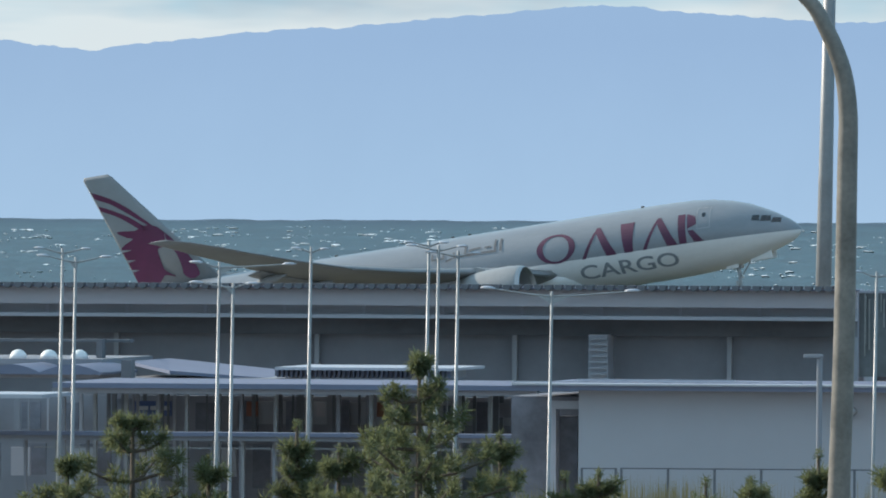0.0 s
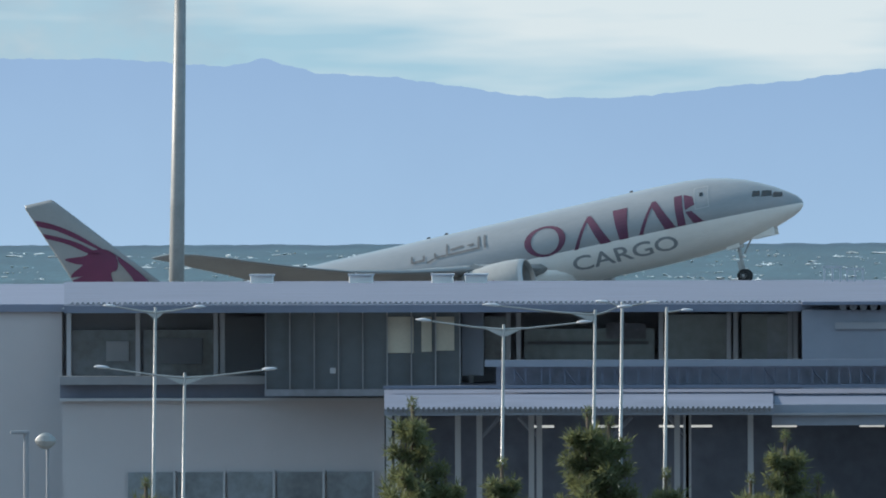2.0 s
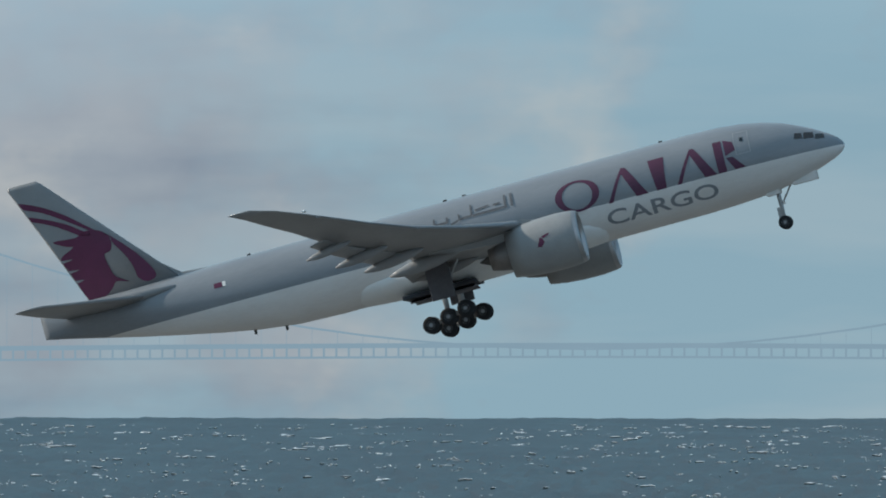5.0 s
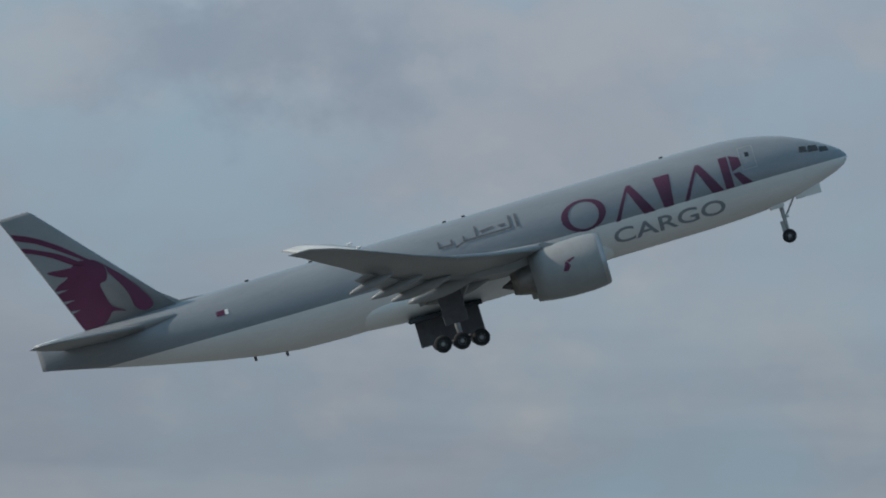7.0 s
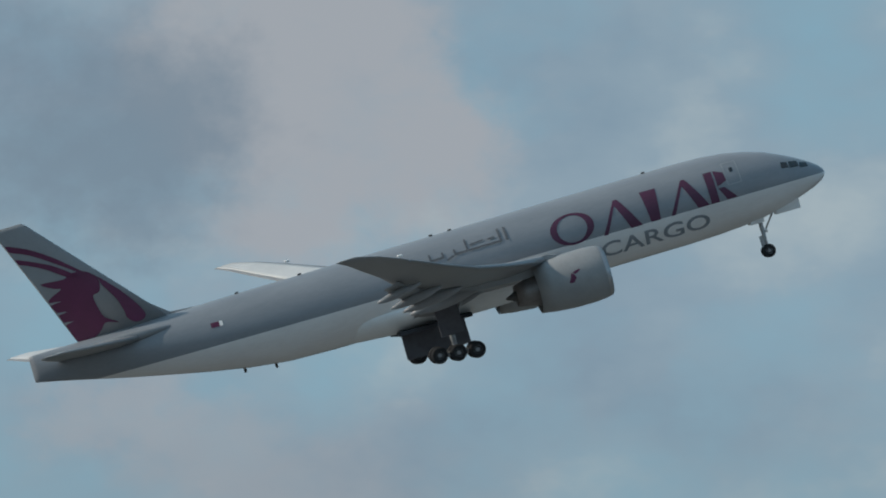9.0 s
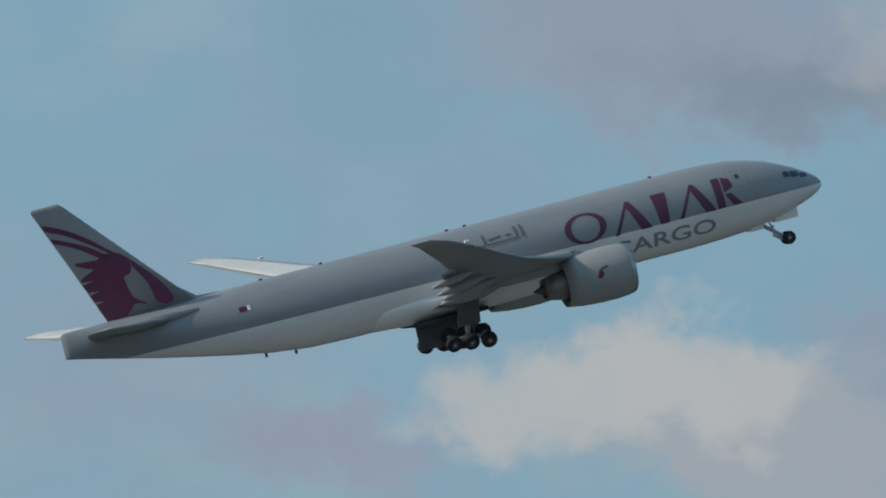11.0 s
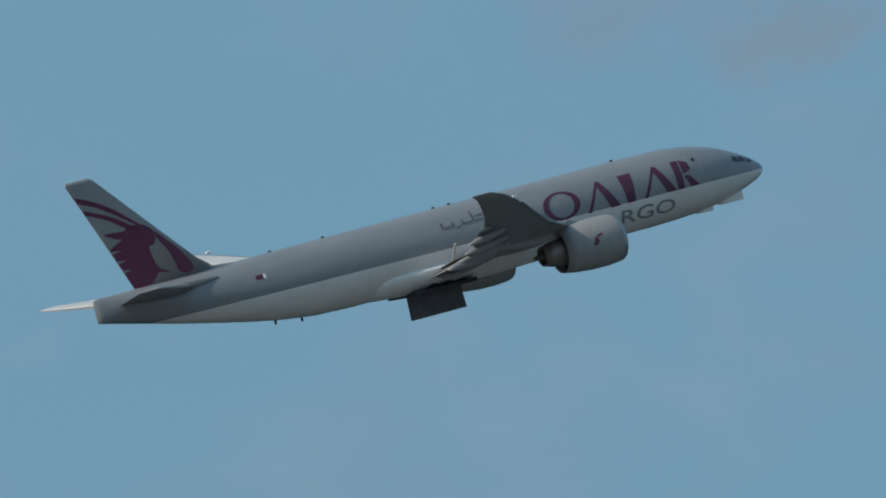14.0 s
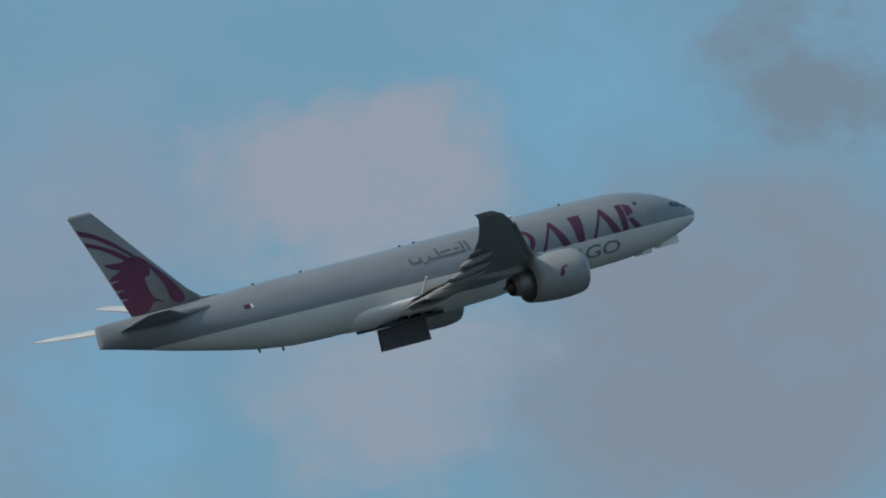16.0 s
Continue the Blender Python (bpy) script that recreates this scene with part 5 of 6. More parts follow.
def terminal_sign():
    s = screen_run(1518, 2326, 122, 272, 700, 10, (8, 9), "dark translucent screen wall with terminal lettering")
    o = s.matrix_basis.translation

    def words(txt, u0, u1, v0, v1):
        bm = stretch_to(text_flat(txt, 1.0, 0), px(u1, 699.4) - px(u0, 699.4), pz(u0, v0, 699.4) - pz(u0, v1, 699.4))
        ext = bmesh.ops.extrude_face_region(bm, geom=bm.faces[:])
        bmesh.ops.translate(bm, verts=[g for g in ext["geom"] if isinstance(g, bmesh.types.BMVert)], vec=(0, 0, 0.05))
        part("lettering", bm, navy, s, "navy words on the screen", Matrix.Translation((px(u0, 699.4) - o.x, 699.4 - o.y, pz(u0, v1, 699.4))) @ pose(0, 0, 0, 90, 0, 0))
    words("Terminal", 1703, 2003, 167, 228)
    words("2", 2035, 2112, 124, 270)
    # the offices beyond it
    b = thing("office_block", "pale two-storey office block with dark window row", "building", u=2480, y=720)
    slab("wall", 2326, 2700, 122, 700, 722, 3, wall_grey, b)
    slab("white_bay", 2482, 2700, 130, 270, 720, 3, wall_white, b)
    slab("roof", 2326, 2700, 118, 122, 719, 5, roof_metal, b)
    ribs("roof_rib", 2326, 2690, 18.4, 118, 127, 719.5, 0.6, band_dark, b, 0.8)
    slab("awning", 2326, 2412, 174, 200, 718, 3, band_dark, b)
    slab("window_head", 2410, 2542, 192, 198, 717.5, 3, trim_white, b)
    for i in range(4):
        w = slab("window", 2330 + 34 * i, 2358 + 34 * i, 140, 172, 721.8, 0.3, window_glass, b)
    for i in range(6):
        slab("window", 2330 + 34 * i, 2360 + 34 * i, 200, 246, 719.6, 0.3, window_glass, b)
    for i in range(6):
        slab("window_post", 2554 + 19 * i, 2557 + 19 * i, 205, 248, 719.8, 0.15, wall_grey, b)
    slab("louvre_strip", 2520, 2690, 154, 166, 719.7, 0.2, wall_dark, b)
    r = thing("roof_railing", "steel railing along the lower roof", "railing", u=2326, y=690)
    slab("rail", 2326, 2655, 246, 249, 690, 0.1, wall_dark, r)
    slab("rail", 2326, 2655, 258, 261, 690, 0.1, wall_dark, r)
    for i in range(9):
        slab("post", 2330 + 40 * i, 2334 + 40 * i, 246, 282, 690, 0.1, wall_dark, r)


def big_hall():
    """The blank white hall, whose roof and galleries run on to the right."""
    t = thing("terminal_hall", "large blank off-white terminal hall with flat metal roof", "terminal", u=3300, y=640)
    slab("wall", 2652, 3912, 112, 760, 641, 100, wall_white, t)
    slab("parapet", 2648, 3916, 105, 113, 640.9, 2, trim_white, t)
    slab("parapet_line", 2648, 3916, 111, 114, 640.86, 2, wall_grey, t)
    o = t.matrix_basis.translation

    def roof_plate(u0, u1, ya, yb, za, zb, m, name="roof"):
        bm = bmesh.new()
        pts = [(px(u0, ya), ya, za), (px(u1, ya), ya, za), (px(u1, yb), yb, zb), (px(u0, yb), yb, zb)]
        vs = [bm.verts.new(Vector(p) - o) for p in pts]
        bm.faces.new(vs)
        geo = bmesh.ops.extrude_face_region(bm, geom=bm.faces[:])
        bmesh.ops.translate(bm, verts=[g for g in geo["geom"] if isinstance(g, bmesh.types.BMVert)], vec=(0, 0, -0.25))
        return part(name, bm, m, t)
    z = pz(3300, 105, 638)
    roof_plate(2650, 3916, 640.8, 770, z, z, roof_metal)
    roof_plate(3916, 5672, 634, 785, z, z, canopy_metal)
    for u0, u1 in ((4245, 4285), (4420, 4462), (4566, 4604), (4625, 4664)):
        r = thing("roof_vent", "low white roof vent box", "roof vent", "vents on the hall roof", u=u0, y=772)
        slab("vent_box", u0, u1, 54, 72, 772, 2, white_paint, r, bevel=0.03)
        slab("vent_cap", u0 - 2, u1 + 2, 52, 55, 771.8, 2.4, trim_white, r)
    for u0, v in ((5260, 40), (5300, 44), (5490, 42)):
        r = thing("roof_duct", "thin roof duct with two legs", "duct", "ducts on the hall roof", u=u0, y=772)
        for a in (0, 14, 28):
            slab("leg", u0 + a, u0 + a + 3, v + 2, 72, 772, 0.3, trim_white, r)
        slab("cross_pipe", u0 - 2, u0 + 33, v, v + 3, 772, 0.3, trim_white, r)
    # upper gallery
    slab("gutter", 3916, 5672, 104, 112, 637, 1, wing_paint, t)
    ribs("gutter_rib", 3925, 5400, 9.4, 101, 108, 636.9, 0.3, wall_dark, t, 0.6)
    slab("gallery_back", 3912, 5760, 112, 300, 642, 1, wall_dark, t)
    slab("gallery_floor", 3908, 5760, 246, 272, 638.4, 6, canopy_metal, t)
    slab("gallery_sill", 3908, 4280, 232, 247, 637.6, 1, wall_dark, t)
    slab("soffit", 3912, 5670, 111, 113, 638, 16, wall_grey, t)
    rnd = random.Random(9)
    for u in (3924, 4046, 4184, 4196, 4636, 4702, 4720, 4972, 5092, 5104, 5200, 5210):
        slab("column", u - 4, u + 4, 112, 248, 639, 0.35, trim_white, t)
    bay_rows = ((3930, 4042, 150, 240, window_glass), (4056, 4180, 150, 240, window_glass), (4202, 4270, 128, 240, wall_dark), (3990, 4030, 170, 205, wall_grey), (4080, 4160, 165, 210, wall_dark),
                              (4640, 4698, 128, 215, window_glass), (4730, 4960, 150, 205, bay_glass), (4736, 4950, 172, 178, band_dark), (4875, 4945, 140, 168, inside_dark), (4980, 5088, 125, 205, bay_glass), (5115, 5195, 125, 205, bay_glass), (5160, 5196, 130, 206, window_glass))
    bays = [r[:2] for r in bay_rows]
    for u0, u1, v0, v1, m in bay_rows:
        slab("bay", u0, u1, v0, v1, 641.7 - 0.15 * bays.index((u0, u1)), 0.4, m, t)
    # glazed box
    g = thing("glazed_lobby", "dark green-grey glazed lobby box on the gallery", "lobby", u=4440, y=636)
    slab("glass_wall", 4272, 4618, 120, 258, 636, 2.0, lobby_glass, g)
    for i in range(9):
        slab("mullion", 4271 + 43 * i, 4273 + 43 * i, 118, 260, 635.8, 0.3, wall_dark, g)
    for u0, u1, v1 in ((4486, 4534, 192), (4548, 4566, 190), (4574, 4606, 188)):
        slab("pale_blind", u0, u1, 128, v1, 635.9, 0.15, mat("blind_beige", (0.50, 0.46, 0.38), 0.7, vary=0.1), g)
    slab("notice_bar", 4386, 4396, 218, 228, 635.9, 0.1, trim_white, g)
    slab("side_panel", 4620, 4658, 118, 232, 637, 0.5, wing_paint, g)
    slab("plinth", 4270, 4660, 256, 268, 635.5, 2, inside_dark, g)
    # wall below the gallery
    slab("lower_wall", 3912, 4482, 274, 760, 638.6, 3, wall_white, t)
    slab("ledge", 3908, 4640, 271, 276, 638.2, 3, trim_white, t)
    for i in range(5):
        slab("low_window", 4028 + 88 * i, 4108 + 88 * i, 402, 520, 638.4, 0.3, window_glass, t)
        slab("window_bar", 4108 + 88 * i, 4112 + 88 * i, 400, 520, 638.3, 0.3, wall_grey, t)
    # right half: wall with ribbed top, truss balustrade
    w = thing("gallery_wing", "grey gallery wing with truss balustrade", "building", u=5400, y=660)
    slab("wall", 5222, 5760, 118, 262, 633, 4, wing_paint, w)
    ribs("roof_rib", 5285, 5750, 18.2, 107, 119, 632.6, 0.6, band_dark, w, 0.8)
    slab("wall_cap", 5222, 5752, 103, 109, 632.4, 5, canopy_metal, w)
    slab("louvre_strip", 5280, 5385, 140, 152, 632.9, 0.2, wall_dark, w)
    slab("light_tube", 5535, 5745, 174.5, 176.5, 632.8, 0.2, lamp_on, w, "lit fluorescent tube")
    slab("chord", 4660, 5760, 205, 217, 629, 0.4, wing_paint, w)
    slab("chord", 4480, 5860, 250, 255, 628.6, 0.4, canopy_metal, w)
    o = w.matrix_basis.translation
    for i in range(52):
        u0 = 4690 + 22 * i + rnd.uniform(-4, 4)
        slab("truss_post", u0, u0 + 2.5, 219, 250, 629.2, 0.2, canopy_metal, w)
        if i % 4 == 1:
            a, b = (Vector((px(u, 629.3), 629.3, pz(u, v, 629.3))) - o for u, v in ((u0, 221), (u0 + 22, 248)))
            part("truss_bar", tube(bmesh.new(), [a, b], 0.025, 4), canopy_metal, w)
    slab("balustrade_back", 4680, 5860, 216, 252, 629.6, 0.2, mat("balustrade_blue", (0.19, 0.215, 0.28), 0.5, vary=0.25, scale=0.35), w)
    # lower canopy
    c = thing("entrance_canopy", "pale ribbed entrance canopy on steel columns", "canopy", u=5100, y=630)
    o = c.matrix_basis.translation
    for name, u0, u1, ya, yb, v in (("canopy_roof", 4482, 5170, 618, 632, 291), ("canopy_roof", 5170, 5722, 624, 632, 286)):
        bm = bmesh.new()
        za, zb = pz(u0, v, ya), pz(u0, 257, yb)
        vs = [bm.verts.new(Vector(q) - o) for q in ((px(u0, ya), ya, za), (px(u1, ya), ya, za), (px(u1, yb), yb, zb), (px(u0, yb), yb, zb))]
        bm.faces.new(vs)
        geo = bmesh.ops.extrude_face_region(bm, geom=bm.faces[:])
        bmesh.ops.translate(bm, verts=[q for q in geo["geom"] if isinstance(q, bmesh.types.BMVert)], vec=(0, 0, -0.1))
        part(name, bm, canopy_metal, c)
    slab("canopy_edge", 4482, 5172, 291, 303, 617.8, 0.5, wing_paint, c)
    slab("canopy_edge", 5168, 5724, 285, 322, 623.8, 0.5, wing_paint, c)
    slab("edge_line", 5168, 5724, 300, 304, 623.6, 0.2, wall_dark, c)
    ribs("edge_rib", 4484, 5168, 9.0, 288, 297, 617.6, 0.3, band_dark, c, 0.55)
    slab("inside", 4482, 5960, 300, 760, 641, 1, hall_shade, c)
    for u in (4490, 4505, 4612, 4650, 4742, 4756, 5000, 5016, 5130, 5020, 5690):
        slab("column", u - 5, u + 5, 303, 700, 624.6, 0.3, wall_grey, c)
    for u, d in ((4650, 36), (4756, -36), (4880, 40), (5016, -30)):
        a, b = (Vector((px(q, 624.6), 624.7, pz(q, v, 624.6))) - o for q, v in ((u, 345), (u + d, 306)))
        part("knee_brace", tube(bmesh.new(), [a, b], 0.07, 6), wing_paint, c)
    for u in (4760, 4880, 4990, 5040, 5190, 5345, 5502, 5657):
        slab("tube_lamp", u - 22, u + 22, 321, 325, 634, 0.3, lamp_on, c, "lit fluorescent tube")
    slab("back_panel", 5400, 5480, 366, 470, 640.6, 0.5, inside_dark, c)
    slab("side_wall", 5770, 6060, 290, 760, 636.3, 8, wall_grey, c)
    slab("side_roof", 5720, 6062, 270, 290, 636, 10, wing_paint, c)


def right_buildings():
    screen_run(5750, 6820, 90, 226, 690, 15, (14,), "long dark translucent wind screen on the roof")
    t = thing("service_building", "pale service building with ribbed roof edge and louvre strip", "building", u=6800, y=695)
    slab("base_wall", 5860, 7000, 246, 760, 688, 25, service_white, t)
    slab("base_cap", 5745, 7860, 243, 249, 687.4, 27, roof_metal, t)
    slab("wall", 6818, 7378, 118, 260, 696, 3, service_white, t)
    slab("roof", 6818, 7385, 113, 118, 695, 4, roof_metal, t)
    ribs("roof_rib", 6822, 7372, 18.4, 112, 121, 694.8, 0.6, band_dark, t, 0.75)
    for i in range(4):
        slab("louvre_strip", 6822 + 132 * i, 6947 + 132 * i, 144, 156, 695.9, 0.2, wall_dark, t)
    slab("corner_post", 7372, 7392, 112, 300, 694.9, 1, trim_white, t)
    slab("wall", 7392, 8000, 134, 320, 697, 3, service_grey, t)
    slab("roof", 7385, 7840, 129, 134, 696, 4, roof_metal, t)
    ribs("roof_rib", 7392, 7835, 18.4, 128, 136, 695.8, 0.6, band_dark, t, 0.75)
    slab("lower_wall", 6990, 7660, 249, 760, 688.2, 24, service_grey, t)
    slab("roof_line", 6820, 7150, 244, 248, 687.2, 0.3, wall_dark, t)
    for u, v in ((7648, 209), (8016, 206), (7668, 176)):
        o = t.matrix_basis.translation
        big = v > 190
        bm = tube(bmesh.new(), [(0, 0, 0), (0, -0.5, 0)], 0.24 if big else 0.1, 16)
        part("round_vent", bm, trim_white, t, "round wall vent", Matrix.Translation((px(u, 696.9) - o.x, 696.9 - o.y, pz(u, v, 696.9))))
        if big:
            part("vent_mouth", tube(bmesh.new(), [(0, -0.49, 0), (0, -0.52, 0)], 0.2, 16), inside_dark, t, at=Matrix.Translation((px(u - 3, 696.9) - o.x, 696.9 - o.y, pz(u, v + 2, 696.9))))
    slab("wall_patch", 8060, 8165, 219, 232, 696.4, 0.2, wall_dark, t)
    slab("wall_patch", 8070, 8190, 236, 246, 696.4, 0.2, wall_dark, t)
    # front sheds
    f = thing("equipment_shed", "small shed with corrugated roof edge and pipe frame", "shed", u=7400, y=640)
    slab("shed_wall", 7120, 7640, 302, 760, 641, 8, wall_dark, f)
    slab("shed_roof", 7165, 7635, 287, 293, 640, 10, roof_metal, f)
    ribs("roof_rib", 7168, 7630, 21, 289, 302, 639.8, 0.5, band_dark, f, 0.72)
    slab("frame_beam", 7130, 7380, 258, 268, 645, 0.6, wall_dark, f)
    slab("frame_post", 7125, 7150, 262, 500, 645, 0.6, wall_dark, f)
    slab("frame_pipe", 7190, 7235, 246, 251, 644, 0.4, steel_post, f)
    slab("frame_pipe", 7228, 7236, 246, 280, 644, 0.4, steel_post, f)
    slab("dark_panel", 6770, 6775, 230, 255, 660, 0.3, wall_dark, f)
    # bent vent pipes
    for u in (5895, 5985):
        p = thing("vent_pipe", "bent metal vent pipe on the roof", "pipe", "vent pipes", u=u, y=634)
        o = p.matrix_basis.translation
        bm = tube(bmesh.new(), [Vector((px(q, 634), 634, pz(q, v, 634))) - o for q, v in ((u, 266), (u, 258), (u + 8, 254), (u + 32, 254), (u + 40, 258), (u + 41, 300))], 0.08, 10)
        part("pipe", bm, trim_white, p, smooth=True)
        part("foot", boxes((-0.16, 0.16, -0.16, 0.16, pz(u, 280, 634), pz(u, 262, 634)), bevel=0.02), service_grey, p)
    # long box with brackets
    b = thing("boarding_bridge", "long grey boarding bridge with bracket row", "boarding bridge", u=8350, y=720)
    slab("body", 7980, 8702, 142, 420, 720, 6, wall_grey, b)
    slab("top", 7960, 8712, 131, 143, 719, 8, roof_metal, b)
    slab("bracket_strip", 8010, 8700, 160, 186, 719.8, 0.4, wall_dark, b)
    for i in range(9):
        u = 8040 + 78 * i
        slab("bracket", u, u + 26, 162, 184, 719.2, 0.6, wing_paint, b)
        slab("bracket_slot", u + 6, u + 20, 166, 180, 719.0, 0.3, inside_dark, b)
    for u in (8040, 8330, 8640):
        slab("support", u, u + 22, 420, 5000, 722, 1, wall_dark, b)
    slab("end_frame", 8695, 8716, 135, 320, 718.6, 7, wall_dark, b)
    slab("red_fin", 8712, 8722, 142, 200, 722, 1, mat("red_paint", (0.42, 0.05, 0.08), 0.5), b, "red edge panel")
    a = thing("roof_antenna", "thin dark antenna on the roof", "antenna", u=8586, y=724)
    slab("mast", 8584, 8588, 98, 140, 724, 0.1, wall_dark, a)
    slab("tip", 8581, 8591, 74, 100, 724, 0.2, wall_dark, a)


def parked_tail():
    """The fin of an airliner parked behind the boarding bridge."""
    y = 930.0
    magenta = mat("magenta_paint", (0.36, 0.02, 0.20), 0.4, vary=0.08, scale=0.5)
    t = thing("parked_airliner", "parked airliner with magenta tail fin and white shapes", "aircraft", u=8440, y=y)
    o = t.matrix_basis.translation

    def at(u, v, dy=0.0):
        return Vector((px(u, y), y + dy, pz(u, v, y))) - o
    outline = [(8392, 138), (8474, 138), (8516, -38), (8482, -38)]
    bm = bmesh.new()
    loft(bm, [[at(u, v, -0.18 if v > 0 else -0.08) for u, v in outline], [at(u, v, 0.18 if v > 0 else 0.08) for u, v in outline]])
    part("fin", bm, magenta, t, "magenta fin")
    part("fuselage", tube(bmesh.new(), [at(8480, 190, 0), at(8400, 205, 0), at(8400, 215, 0) - Vector((14, 0, 0)), at(8400, 215, 0) - Vector((24, 0, 0))], [0.3, 1.2, 1.9, 1.9], 20), white_paint, t, smooth=True)
    part("landing_gear", tube(bmesh.new(), [at(8440, 216, 0), Vector((0, 0, 0))], 0.25, 8), steel_post, t)
    for k, (u, v, r) in enumerate(((8418, 118, 21), (8452, 78, 22), (8468, 38, 20), (8492, 2, 18))):
        bm = outline_mesh(ring_poly(0, 0, r / UNIT * y, r * 1.05 / UNIT * y, 0.5, 18), 2)
        part("white_ring", bm, white_paint, t, "white brand shape", Matrix.Translation(at(u, v, -0.2)) @ pose(0, 0, 0, 90, 0, 0))


def street_lamp(u, v, arms, y, rise=14, thick=3.4, lean=0.8):
    """A galvanised pole with one or two long arms. arms: reach to each side, in plan units."""
    t = empty("street_lamp", Matrix.Translation((px(u, y), y, 0)) @ pose(0, 0, 0, 0, lean, 0), "galvanised street lamp with slender arms", "street lamp", "street lamps")
    h = pz(u, v, y)
    k = y / UNIT
    r = thick * k
    part("pole", tube(bmesh.new(), [(0, 0, 0), (0, 0, h)], [r * 1.25, r * 0.75], 10), steel_post, t, smooth=True)
    for a in arms:
        s = 1 if a > 0 else -1
        L = abs(a) * k
        z0 = h - 9 * k
        part("arm", tube(bmesh.new(), [(0, 0, z0), (s * L * 0.3, 0, z0 + rise * k * 0.25), (s * L * 0.82, 0, z0 + rise * k)], [r * 0.62, r * 0.5, r * 0.35], 8), steel_post, t)
        if abs(a) > 60:
            part("gusset", loft(bmesh.new(), [[(0, -0.02, z0 - 14 * k), (0, 0.02, z0 - 14 * k), (0, 0, z0)], [(s * L * 0.2, -0.02, z0 + rise * k * 0.1), (s * L * 0.2, 0.02, z0 + rise * k * 0.1), (s * L * 0.2, 0, z0 + rise * k * 0.17)]]), steel_post, t)
        hl = max(0.34, L * 0.15)
        hd = loft(bmesh.new(), [[(s * (L * 0.78 + hl * q), w * math.cos(b) * 0.13, z0 + rise * k * (1 + 0.12 * q) + w * 0.05 * math.sin(b) * (1 if math.sin(b) > 0 else 0.6)) for b in [2 * math.pi * j / 10 for j in range(10)]] for q, w in ((0, 0.35), (0.25, 1), (0.7, 0.95), (1.0, 0.25))])
        part("lamp_head", hd, trim_white, t, "flat pale lamp head", smooth=True)


